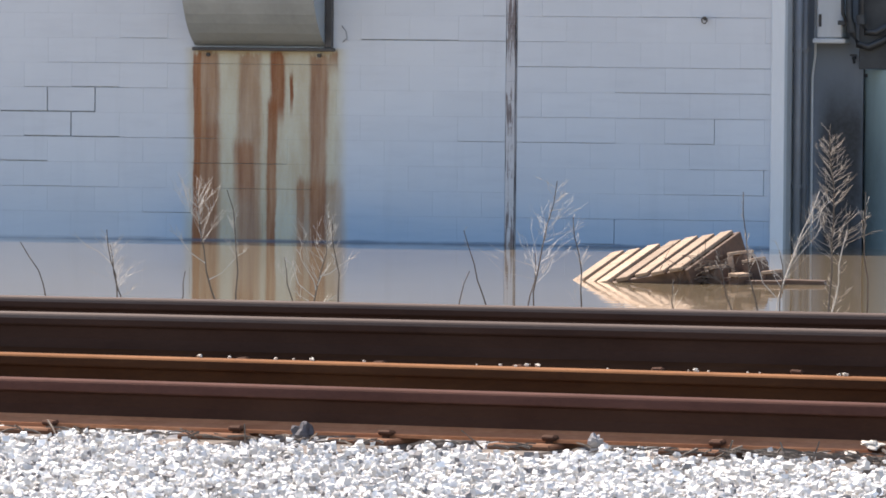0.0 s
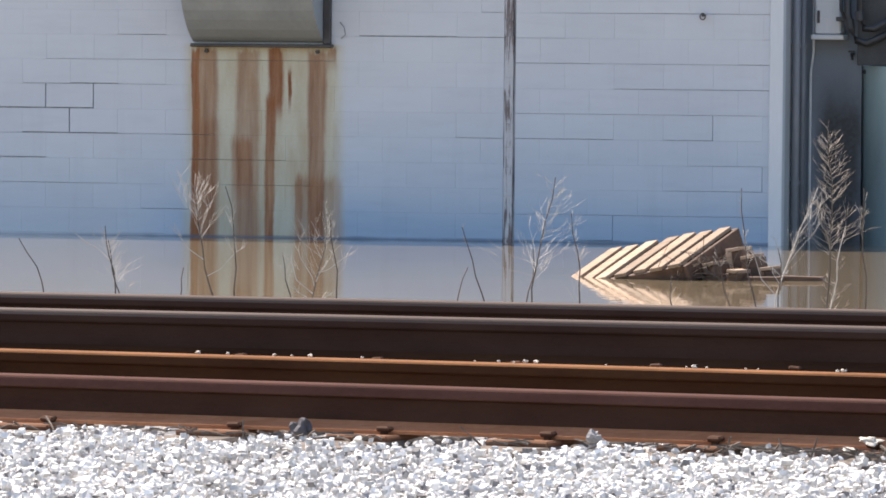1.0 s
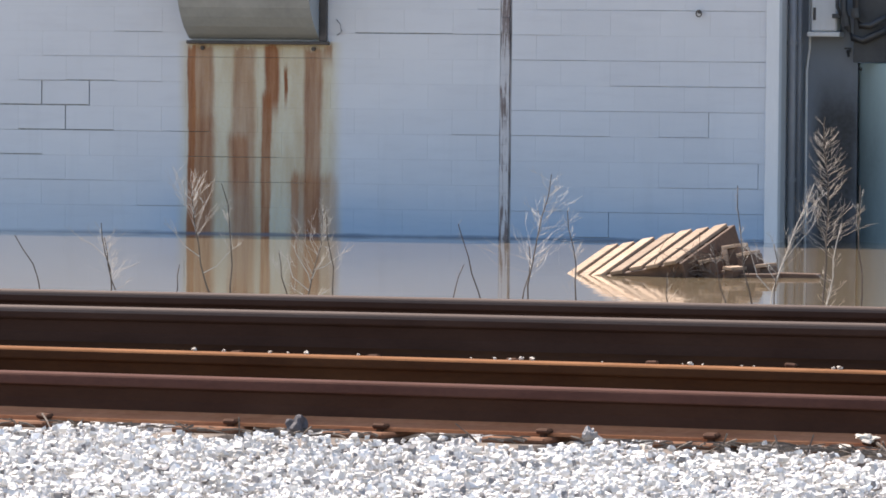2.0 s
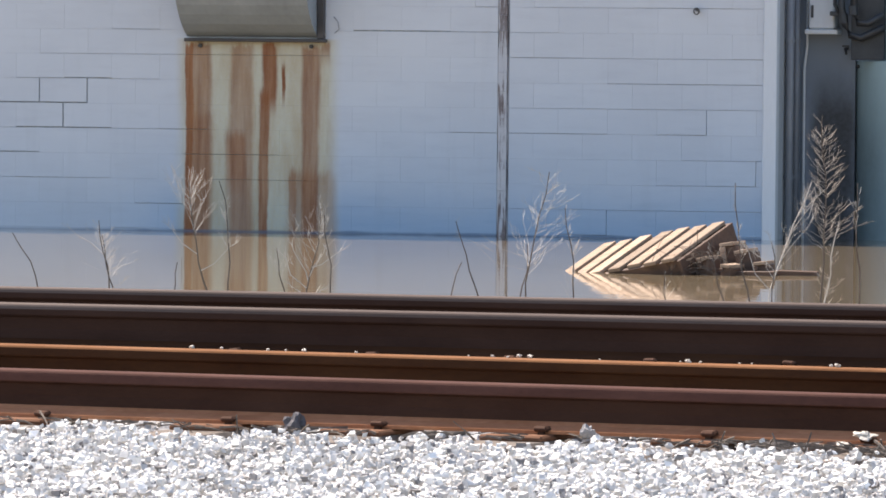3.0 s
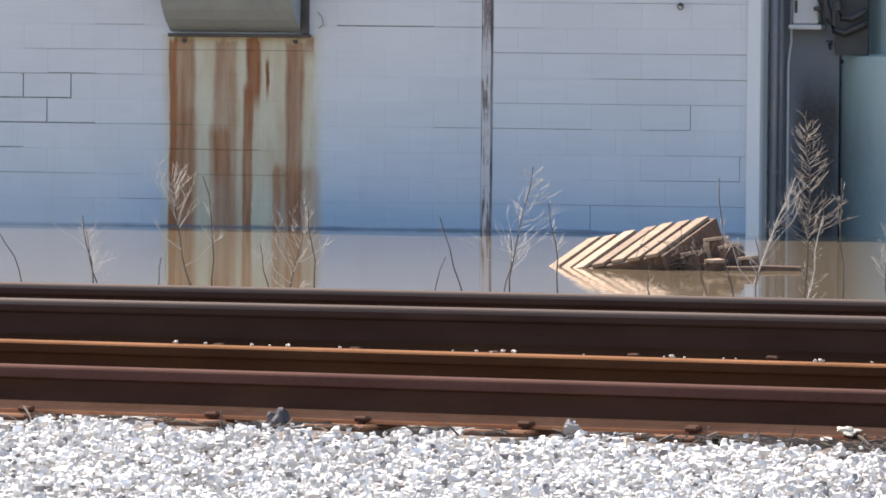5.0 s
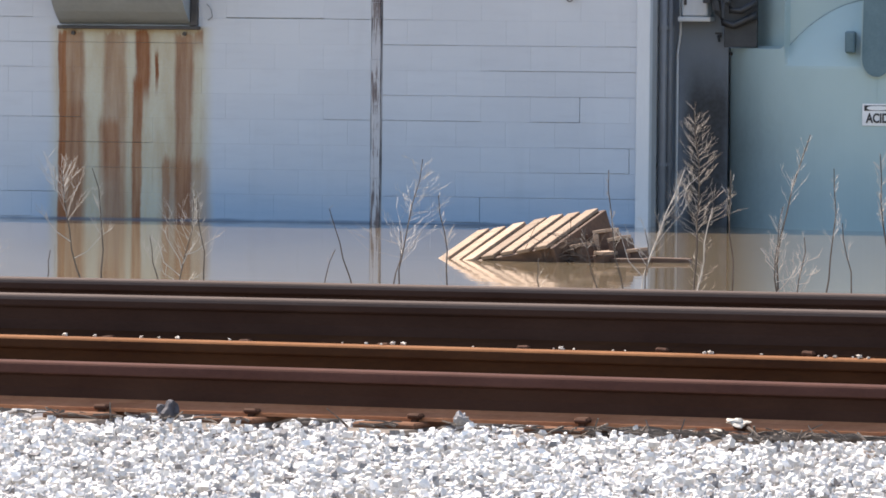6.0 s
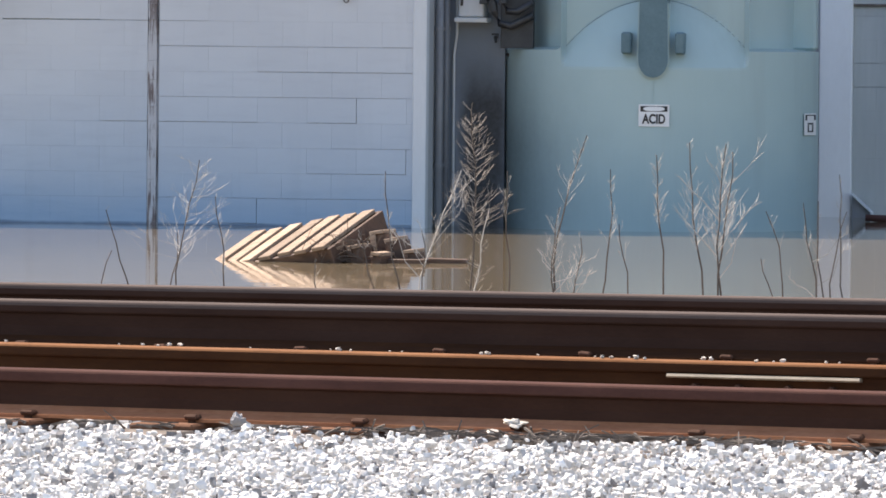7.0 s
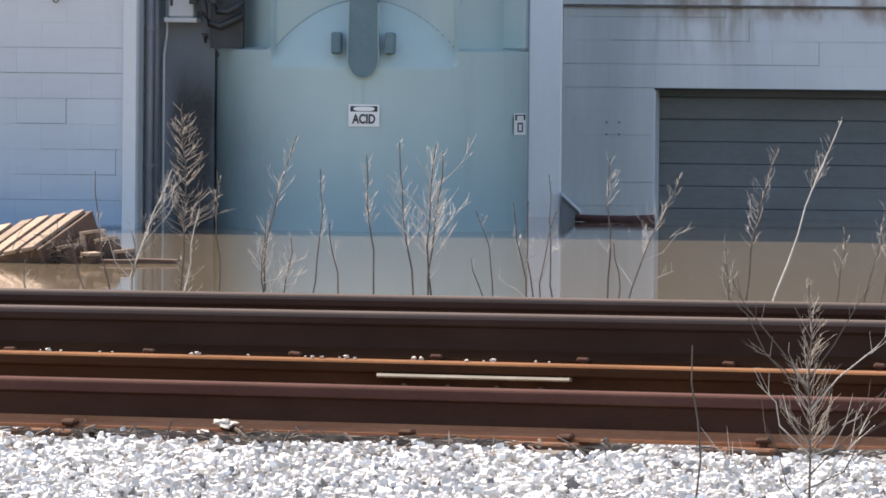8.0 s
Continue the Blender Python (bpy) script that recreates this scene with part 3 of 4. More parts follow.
def build_tank():
    tank = thing("acid_tank", "pale teal fibreglass acid tank standing in flood water", "tank", pose(TANK.x, TANK.y, 0, 0, 0, 5.5))
    # skirt and body as one lathe, with a flat-backed bay cut into the front
    n, zs = 160, [-1.65, -0.5, 0.0, 0.3, 0.6, 0.9, 1.1] + [1.15 + 0.02 * i for i in range(56)]
    bay, flat, slope = 0.67, 0.88, 1.75
    bm = bmesh.new()
    rows = []
    for z in zs:
        row = []
        for k in range(n):
            a = math.tau * k / n - math.pi / 2
            front = abs(TANK_R * math.cos(a)) < 0.71 and math.sin(a) < 0
            r = TANK_R if z <= SHOULDER or front else BODY_R + 0.0
            x, y = r * math.cos(a), r * math.sin(a)
            if front and abs(x) < bay and z > 1.185:
                y = min(y + (z - 1.185) / slope, max(-flat, y))
            row.append(bm.verts.new((x, y, z)))
        rows.append(row)
    for a, b in zip(rows, rows[1:]):
        for k in range(n):
            bm.faces.new((a[k], a[(k + 1) % n], b[(k + 1) % n], b[k]))
    bm.faces.new(rows[0][::-1])
    bm.faces.new(rows[-1])
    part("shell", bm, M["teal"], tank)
    # outlet trough with a rounded foot
    half, low, high = 0.108, 1.115, 1.655

    def tongue(w, bottom, top):
        pts = [(w * math.cos(a), bottom + w * 1.25 + w * 1.25 * math.sin(a)) for a in [math.pi + math.pi * i / 14 for i in range(15)]]
        return pts + [(w * 0.92, top), (-w * 0.92, top)]
    side = lambda a, b, s: (a, s, b)
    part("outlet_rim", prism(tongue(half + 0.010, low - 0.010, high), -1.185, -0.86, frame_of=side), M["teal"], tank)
    part("outlet_trough", prism(tongue(half, low, high + 0.03), -1.20, -0.88, frame_of=side), M["nozzle"], tank, "dark grey-blue outlet trough")
    part("outlet_cap", box(-half, half, -1.21, -0.88, high + 0.032, high + 0.09, 0.01), M["black"], tank, "black outlet cap")
    for s in (-1, 1):
        part("lifting_lug", box(s * 0.195 - 0.035, s * 0.195 + 0.035, -1.22, -1.0, 1.285, 1.445, 0.012), M["nozzle"], tank, "dark grey lifting lug")
    arch = []
    for i in range(31):
        x = -0.655 + 1.31 * i / 30
        deep = max(0.0, math.sqrt(TANK_R ** 2 - x * x) - flat)
        arch.append((x, -flat - 0.003, 1.185 + deep * slope))
    # bead added to darken the bay's crease; its shade is in the colour
    part("bay_crease", tube(arch, 0.0035, 0.0035, 5), M["crease"], tank, "dark teal bead put in as the crease's shade")
    part("side_housing", box(0.93, 1.145, -0.15, 0.5, SHOULDER + 0.004, 2.2, 0.02), M["teal"], tank)
    part("weld_seam", box(-0.004, 0.004, -1.170, -1.15, 0.93, 1.10), M["teal"], tank)
    part("rivet", tube([(-1.10, -0.36, 1.27), (-1.12, -0.38, 1.27)], 0.012, 0.012, 6), M["dark_steel"], tank)
    return tank


build_tank()


def letters(text, size, material, parent, m):
    cu = bpy.data.curves.new("letters", "FONT")
    cu.body, cu.size, cu.align_x, cu.align_y = text, size, "CENTER", "CENTER"
    cu.extrude, cu.offset = 0.0015, 0.003
    tmp = new("letters", cu)
    me = bpy.data.meshes.new_from_object(tmp.evaluated_get(bpy.context.evaluated_depsgraph_get()))
    bpy.data.objects.remove(tmp)
    bpy.data.curves.remove(cu)
    me.materials.clear()
    me.materials.append(material)
    ob = new("letters", me)
    ob.parent, ob.matrix_basis = parent, m @ Matrix.Diagonal((0.74, 1, 1, 1))
    return ob


def build_signs():
    m = pose(TANK.x, TANK.y, 0, 0, 0, 5.5) @ pose(0.01, -1.172, 0.842, 90, 0, 0)
    sign = thing("acid_sign", "white warning sign with black lettering on the tank", "sign", m)
    part("plate", box(-0.112, 0.112, -0.080, 0.080, -0.004, 0.0, 0.001), M["sign"], sign)
    part("black_panel", box(-0.098, 0.098, 0.028, 0.068, 0.0005, 0.002), M["black"], sign)
    oval = bmesh.new()
    vs = [oval.verts.new((0.078 * math.copysign(abs(math.cos(a)) ** 0.6, math.cos(a)), 0.048 + 0.016 * math.sin(a), 0.0035)) for a in [i * math.tau / 24 for i in range(24)]]
    oval.faces.new(vs)
    ext = bmesh.ops.extrude_face_region(oval, geom=oval.faces[:])
    bmesh.ops.translate(oval, vec=(0, 0, -0.0012), verts=[v for v in ext["geom"] if isinstance(v, bmesh.types.BMVert)])
    part("pale_oval", oval, M["sign"], sign)
    letters("ACID", 0.094, M["black"], sign, pose(0, -0.028, 0.002))
    a = radians(-12.5)
    p = TANK + Vector((math.cos(a), math.sin(a), 0)) * (TANK_R + 0.010)
    small = thing("hazard_sign", "white hazard sign with unreadable black marks on the tank", "sign", Matrix.Translation((p.x, p.y, 0.785)) @ pose(0, 0, 0, 0, 0, 77.5) @ pose(0, 0, 0, 90, 0, 0))
    part("plate", box(-0.125, 0.125, -0.085, 0.075, -0.004, 0, 0.001), M["sign"], small)
    for x0, x1, y0, y1 in ((-0.11, -0.075, 0.025, 0.065), (0.075, 0.11, 0.025, 0.065), (-0.11, 0.11, 0.058, 0.066), (-0.06, 0.06, -0.062, -0.052), (-0.06, -0.035, -0.052, -0.008), (0.035, 0.06, -0.052, -0.008), (-0.06, 0.06, -0.006, 0.006)):
        part("mark", box(x0, x1, y0, y1, 0.0005, 0.002), M["black"], small)


build_signs()


# ---- floating things ----
def build_pallet(at, u, v, boards, length, width, group, label, seed, low=0.12, deck_wood="wood"):
    """A pallet whose stringers run along u and whose deck boards run along v."""
    u = Vector(u).normalized()
    v = (Vector(v) - u * u.dot(Vector(v))).normalized()
    n = u.cross(v)
    m = Matrix((u, v, n)).transposed().to_4x4()
    m.translation = at
    pal = thing("pallet", label, "pallet", m, group)
    rnd = random.Random(seed)
    step = length / boards
    deck = mesh_of("deck_board", box(-0.5 * step * 0.66, 0.5 * step * 0.66, 0, width, -0.024, 0, 0.003), M[deck_wood])
    for i in range(boards):
        x = (i + 0.5) * step + rnd.uniform(-0.006, 0.006)
        piece("deck_board", deck, pal, pose(x, rnd.uniform(-0.022, 0.022), rnd.uniform(-0.003, 0.0), 0, 0, rnd.uniform(-1.2, 1.2)))
    for y in (0.0, width / 2 - 0.019, width - 0.038):
        part("stringer", box(0, length, y + 0.004, y + 0.042, -low, -0.0245, 0.004), M["wet_shaded_wood"], pal)
    bottom = mesh_of("bottom_board", box(-0.05, 0.05, 0, width, -0.019, 0, 0.003), M["wet_shaded_wood"])
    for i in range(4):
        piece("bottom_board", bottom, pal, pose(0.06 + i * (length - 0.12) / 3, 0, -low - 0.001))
    part("end_board", box(length - 0.012, length + 0.012, -0.01, width + 0.01, -low - 0.01, -0.026, 0.004), M["wet_shaded_wood"], pal, "brown end board")
    return pal


def build_debris():
    build_pallet((-8.965, 41.03, -0.054), (0.985, -0.285, 0.195), (0.173, 0.717, 0.205), 7, 0.915, 0.80, "floating pallets", "broken light wooden pallet floating tilted in muddy water", 3, 0.14)
    # its dark deck puts shade into the gaps of the pallet above
    build_pallet((-8.87, 41.00, -0.205), (0.985, -0.285, 0.195), (0.173, 0.717, 0.205), 7, 0.86, 0.80, "floating pallets", "waterlogged wooden pallet, deck darkened as shade, floating below another one", 4, 0.14, "wet_shaded_wood")
    rnd = random.Random(12)
    # the broken-off ends of a third pallet, stepping down to the water
    for x0, x1, y, top, tip in ((-7.865, -7.765, 41.20, 0.205, 9), (-7.765, -7.665, 41.15, 0.165, 13), (-7.655, -7.575, 41.08, 0.092, 7), (-7.97, -7.88, 41.00, 0.12, 12), (-7.83, -7.765, 40.95, 0.075, -5)):
        w = (x1 - x0) / 2
        end = thing("broken_board", "broken wet pallet board end sticking out of the water", "board", pose((x0 + x1) / 2, y, 0, 0, -tip, rnd.uniform(-14, 4)), "broken pallet boards")
        part("block", box(-w, w, -0.09, 0.16, -0.12, top - 0.028, 0.006), M["wet_shaded_wood"], end)
        # pale tops over dark blocks: sunlit and shaded sides put into the wood colours
        part("face_board", box(-w * 1.05, w * 0.8, -0.105, 0.17, top - 0.0275, top - 0.006, 0.003), M["wood"], end, "sawn board coloured as a sunlit top")
        part("cleat", box(-w * 1.02, -w * 0.35, -0.112, -0.092, top * 0.35, top - 0.03, 0.003), M["wood"] if top > 0.2 else M["wet_shaded_wood"], end)
    for x, y, z, l, rz, ry in ((-7.72, 41.12, 0.0, 0.36, 4, 1), (-8.02, 41.0, -0.005, 0.5, -4, -1)):
        solid("plank", box(-l / 2, l / 2, -0.05, 0.05, -0.03, 0.030, 0.004), M["wet_shaded_wood"], "wet brown broken plank floating beside the pallet", "plank", pose(x + 0.25, y, z, 0, ry, rz), "broken planks")
    bm = bmesh.new()
    for i in range(46):
        p = Vector((rnd.gauss(-7.98, 0.10), 40.80 + rnd.uniform(-0.03, 0.1), rnd.uniform(0.0, 0.17)))
        d = Vector((rnd.gauss(0, 1), rnd.gauss(0, 0.5), rnd.gauss(0.2, 0.7))).normalized() * rnd.uniform(0.05, 0.14)
        tube([p - d, p + d * 0.2 + Vector((0, 0, 0.01)), p + d], 0.0024, 0.0012, 3, bm)
    solid("twig_tangle", bm, M["stem"], "tangle of dry twigs caught on the pallet", "twigs", kind="stuff")
    solid("driftwood", lump(0.085, 91, 0.16), M["red_log"], "small dark flat piece of driftwood floating by the wall", "driftwood", pose(-5.76, 51.33, 0.0))
    log = thing("floating_log", "red-brown log floating by the wall", "log", pose(-5.80, 52.1, 0.02, 0, 0, 3))
    part("trunk", tube([(-0.32, 0, 0.012), (-0.1, 0.01, 0.0), (0.1, -0.01, -0.005), (0.30, 0, 0.0)], 0.026, 0.042, 9), M["red_log"], log, smooth=True)
    el = thing("spout_elbow", "grey sheet metal spout at the pilaster foot", "spout", pose(-6.37, 53.30, 0))
    part("plate", prism([(0.0, 0.18), (0.15, 0.045), (0.15, -0.02), (0.02, -0.1), (0.0, -0.1)], -0.01, 0.04, frame_of=lambda a, b, s: (a, s, b)), M["conduit"], el)
    part("lip", prism([(0.0, 0.195), (0.165, 0.045), (0.165, -0.02), (0.15, -0.02), (0.15, 0.042), (0.0, 0.178)], -0.05, 0.06, frame_of=lambda a, b, s: (a, s, b)), M["trim"], el)


build_debris()

# ---- the tracks ----
# a rail profile: half widths and heights from the foot, for a height of 1
def rail_outline(h, head, foot):
    right = [(foot / 2, 0.0), (foot / 2, 0.07 * h), (foot * 0.20, 0.165 * h), (0.011, 0.24 * h), (0.009, 0.45 * h), (0.012, 0.69 * h),
             (head / 2 - 0.002, 0.735 * h), (head / 2, 0.76 * h), (head / 2 - 0.001, 0.87 * h), (head * 0.465, 0.925 * h), (head * 0.42, 0.96 * h), (head * 0.33, 0.985 * h), (head * 0.18, 0.997 * h)]
    return right + [(0.0, h)] + [(-a, b) for a, b in right[::-1]]


def build_rail(parent, h, head, foot, across, base, mats, s0, s1, label, crown):
    """mats: web, head, foot."""
    out = [(a + across, b + base) for a, b in rail_outline(h, head, foot)]
    bm = prism(out, s0, s1)
    bm.faces.ensure_lookup_table()
    for f in bm.faces:
        c = f.calc_center_median()
        k = (c.z - base) / h
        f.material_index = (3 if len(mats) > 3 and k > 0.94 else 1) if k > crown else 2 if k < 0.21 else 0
    return part("rail", bm, mats, parent, label)


def build_track(name, label, at, turn, head_z, h, head, foot, mats, far_mats, tie_at, seed, crown):
    track = thing(name, label, "railway track", pose(at.x, at.y, 0, 0, 0, turn))
    rnd = random.Random(seed)
    base = head_z - h
    for across in (0.0, 1.51):
        build_rail(track, h, head, foot, across, base, mats if across == 0 else far_mats, -70, 70, "rusty steel rail", crown)
    plate = mesh_of("tie_plate", box(-0.10, 0.10, -0.165, 0.165, -0.020, 0.0, 0.006), M["plate"])
    tie = mesh_of("tie", box(-0.115, 0.115, -0.62, 2.12, -0.20, 0.0, 0.012), M["tie"])
    spike_bm = box(-0.009, 0.009, -0.009, 0.009, -0.06, 0.006)
    box(-0.022, 0.022, -0.018, 0.026, 0.004, 0.021, 0.006, bm=spike_bm)
    spike = mesh_of("spike", spike_bm, M["spike"])
    for s in tie_at:
        piece("tie", tie, track, pose(s, 0, base - 0.018, 0, 0, rnd.uniform(-1, 1)))
        for across in (0.0, 1.51):
            pl = piece("tie_plate", plate, track, pose(s, across, base - 0.001, 0, 0, rnd.uniform(-1.5, 1.5)))
            for dx, side in ((0.055, -1), (-0.05, 1), (0.05, 1)):
                piece("spike", spike, pl, pose(dx + rnd.uniform(-0.008, 0.008), side * (foot / 2 + 0.008), rnd.uniform(0.0, 0.008), rnd.uniform(-6, 6), rnd.uniform(-6, 6), 0 if side < 0 else 180))
    return track


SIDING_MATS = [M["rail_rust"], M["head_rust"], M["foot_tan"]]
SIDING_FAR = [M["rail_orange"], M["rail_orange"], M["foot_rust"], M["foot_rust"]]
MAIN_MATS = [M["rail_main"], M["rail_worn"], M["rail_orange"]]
SIDING_TIES = [-5.2, -4.65, -4.1, -3.55, -3.0, -2.45, -1.94, -1.42, -0.80, -0.31, 0.20, 0.735, 1.22, 1.76, 2.22, 2.80, 3.35, 3.9, 4.45, 5.0, 5.55, 6.1]
SIDING = build_track("siding_track", "rusty disused siding track on pale ballast", SIDING_AT, SIDING_TURN, 0.400, 0.143, 0.065, 0.130, SIDING_MATS, SIDING_FAR, SIDING_TIES, 21, 0.745)
MAIN = build_track("main_track", "main railway track with dark worn rails", MAIN_AT, MAIN_TURN, 0.449, 0.168, 0.070, 0.140, MAIN_MATS, MAIN_MATS, [-6 + 0.51 * i for i in range(26)], 22, 0.84)


def build_joint_bar():
    bar = thing("joint_bar", "pale steel joint bar bolted to the siding rail", "joint bar", pose(SIDING_AT.x, SIDING_AT.y, 0, 0, 0, SIDING_TURN))
    s = 1.53
    y = 1.51
    part("bar", prism([(y - 0.040, 0.346), (y - 0.046, 0.351), (y - 0.042, 0.358), (y - 0.012, 0.359), (y - 0.012, 0.346)], s - 0.31, s + 0.31), M["steel_bar"], bar)
    for d in (-0.22, -0.08, 0.08, 0.22):
        part("bolt", tube([(s + d, y - 0.055, 0.318), (s + d, y - 0.008, 0.318)], 0.012, 0.012, 6), M["spike"], bar)


build_joint_bar()


def ballast(name, label, count, size0, size1, area, seed, height, round_stones=False):
    """Broken stones strewn over a stretch of the bed, as one mesh."""
    rng = np.random.default_rng(seed)
    bm = bmesh.new()
    if round_stones:
        bmesh.ops.create_icosphere(bm, subdivisions=1, radius=1)
    else:
        bmesh.ops.create_cube(bm, size=1.35)
    bmesh.ops.triangulate(bm, faces=bm.faces[:])
    base = np.array([v.co[:] for v in bm.verts])
    tris = np.array([[v.index for v in f.verts] for f in bm.faces])
    bm.free()
    s0, s1, n0, n1 = area
    sn = np.stack([rng.uniform(s0, s1, count), rng.uniform(n0, n1, count)], 1)
    size = rng.uniform(size0, size1, count) * rng.choice([1, 1, 1, 0.7, 1.25], count)
    pts = base[None] * rng.uniform(0.42, 1.35, (count, len(base), 1))
    pts = np.sign(pts) * np.abs(pts) ** 0.85
    pts *= np.stack([np.ones(count), rng.uniform(0.6, 1, count), rng.uniform(0.5, 0.85, count)], 1)[:, None, :]
    ang = rng.uniform(0, math.tau, (count, 2))
    c, s = np.cos(ang[:, 0])[:, None], np.sin(ang[:, 0])[:, None]
    x, y, z = pts[..., 0], pts[..., 1], pts[..., 2]
    c2, s2 = np.cos(ang[:, 1])[:, None], np.sin(ang[:, 1])[:, None]
    y, z = y * c2 - z * s2, y * s2 + z * c2
    pts = np.stack([x * c - y * s, x * s + y * c, z], -1) * size[:, None, None]
    zz = np.array([height(a, b) for a, b in sn]) + rng.uniform(-0.034, 0.027, count)
    pts += np.concatenate([sn, zz[:, None]], 1)[:, None, :]
    faces = (tris[None] + (np.arange(count) * len(base))[:, None, None]).reshape(-1, 3)
    me = bpy.data.meshes.new(name)
    me.from_pydata(pts.reshape(-1, 3).tolist(), [], faces.tolist())
    me.materials.append(M["stones"])
    ob = new(name, me)
    ob.matrix_basis = pose(SIDING_AT.x, SIDING_AT.y, 0, 0, 0, SIDING_TURN)
    return tagged(ob, label, "ballast", kind="stuff")


def bed(s, n):
    """The top of the ballast along the siding: heaped between the ties, low beside the rail."""
    z = 0.212 + 0.016 * noise.noise(Vector((s * 2.3, n * 2.3, 4.0))) + 0.022 * noise.noise(Vector((s * 24, n * 17, 9.0)))
    near = min(abs(s - t) for t in SIDING_TIES)
    if n > -0.42:
        z -= 0.060 if near < 0.16 else 0.008
    if n > -0.55 and near > 0.13:
        z += 0.008
    return z + 0.020 * min(1.0, max(0.0, (-n - 0.17) / 0.12)) * (1.0 if near < 0.14 else 0.3) + (0.004 if n < -0.7 else 0.0)


ballast("ballast", "pale broken stone ballast beside the siding", 44000, 0.0063, 0.0155, (-2.4, 4.1, -3.7, -0.075), 5, bed)
ballast("ballast", "pale broken stone ballast beside the siding", 19000, 0.0063, 0.0150, (-2.4, 4.1, -3.7, -0.075), 15, bed, True)
ballast("ballast", "pale broken stone ballast between the rails", 5000, 0.012, 0.024, (-2.6, 4.3, 0.08, 3.2), 6, lambda s, n: 0.212)


def build_track_litter():
    siding = pose(SIDING_AT.x, SIDING_AT.y, 0, 0, 0, SIDING_TURN)
    rnd = random.Random(9)
    for s, size, mt, label in ((-0.50, 0.032, "rock", "dark grey stone leaning on the siding rail"), (0.43, 0.030, "pale_rock", "grey stone leaning on the siding rail")):
        solid("stone", lump(size, int(s * 100) + 7, 0.95), M[mt], label, "stone", siding @ pose(s, -0.13, 0.262), "stones by the rail", smooth=False)
    for i, (s, n, z, size) in enumerate(((1.27, -0.10, 0.285, 0.04), (1.22, -0.15, 0.262, 0.022), (1.83, -0.16, 0.258, 0.022))):
        solid("litter_scrap", lump(size * 0.85, 40 + i, 0.3), M["litter"], "pale crumpled scrap lying on a tie plate", "litter", siding @ pose(s, n, z, 12, 8, 30 * i), "scraps by the rail")
    # small stones lying on the far siding rail
    spots = [-1.33, -1.27, -1.20, -1.02, -0.63, -0.55, -0.49, -0.42, -0.18, 0.09, 0.16, 0.29, 0.60, 0.97, 1.00, 1.03, 1.08, 1.11, 1.14, 1.32, 1.35, 1.50, 1.55, 1.58, 1.72, 1.76, -0.46, -1.5, -1.6, 0.12, 0.33, 0.62, 0.78]
    for i, s in enumerate(spots):
        size = rnd.choice((0.004, 0.005, 0.006, 0.007, 0.010))
        solid("pebble", lump(size, 70 + i, 0.6), M["litter"], "small pale ballast pebble lying on the rusty rail", "pebble", siding @ pose(s, 1.51 + rnd.uniform(-0.015, 0.015), 0.4005 + size * 0.4, 0, 0, rnd.uniform(0, 180)), "pebbles on the rail")


def build_rail_debris():
    """Dark splinters and dry stalks lying along the siding rail."""
    rnd = random.Random(77)
    bm = bmesh.new()
    siding = pose(SIDING_AT.x, SIDING_AT.y, 0, 0, 0, SIDING_TURN)
    for i in range(420):
        s = rnd.choice((rnd.uniform(-2.3, 4.0), rnd.gauss(1.5, 0.35)))
        p = Vector((s, rnd.uniform(-0.30, -0.10), 0.246 + rnd.uniform(0, 0.014)))
        d = Vector((rnd.gauss(0, 1), rnd.gauss(0, 0.35), rnd.gauss(0, 0.12))).normalized() * rnd.uniform(0.012, 0.06)
        tube([p - d, p + Vector((0, 0, 0.004)), p + d], rnd.uniform(0.0025, 0.006), 0.002, 4, bm)
    solid("wood_splinters", bm, M["tie"], "dark wood splinters and dry stalks along the rail", "debris", siding, kind="stuff")


build_track_litter()
build_rail_debris()


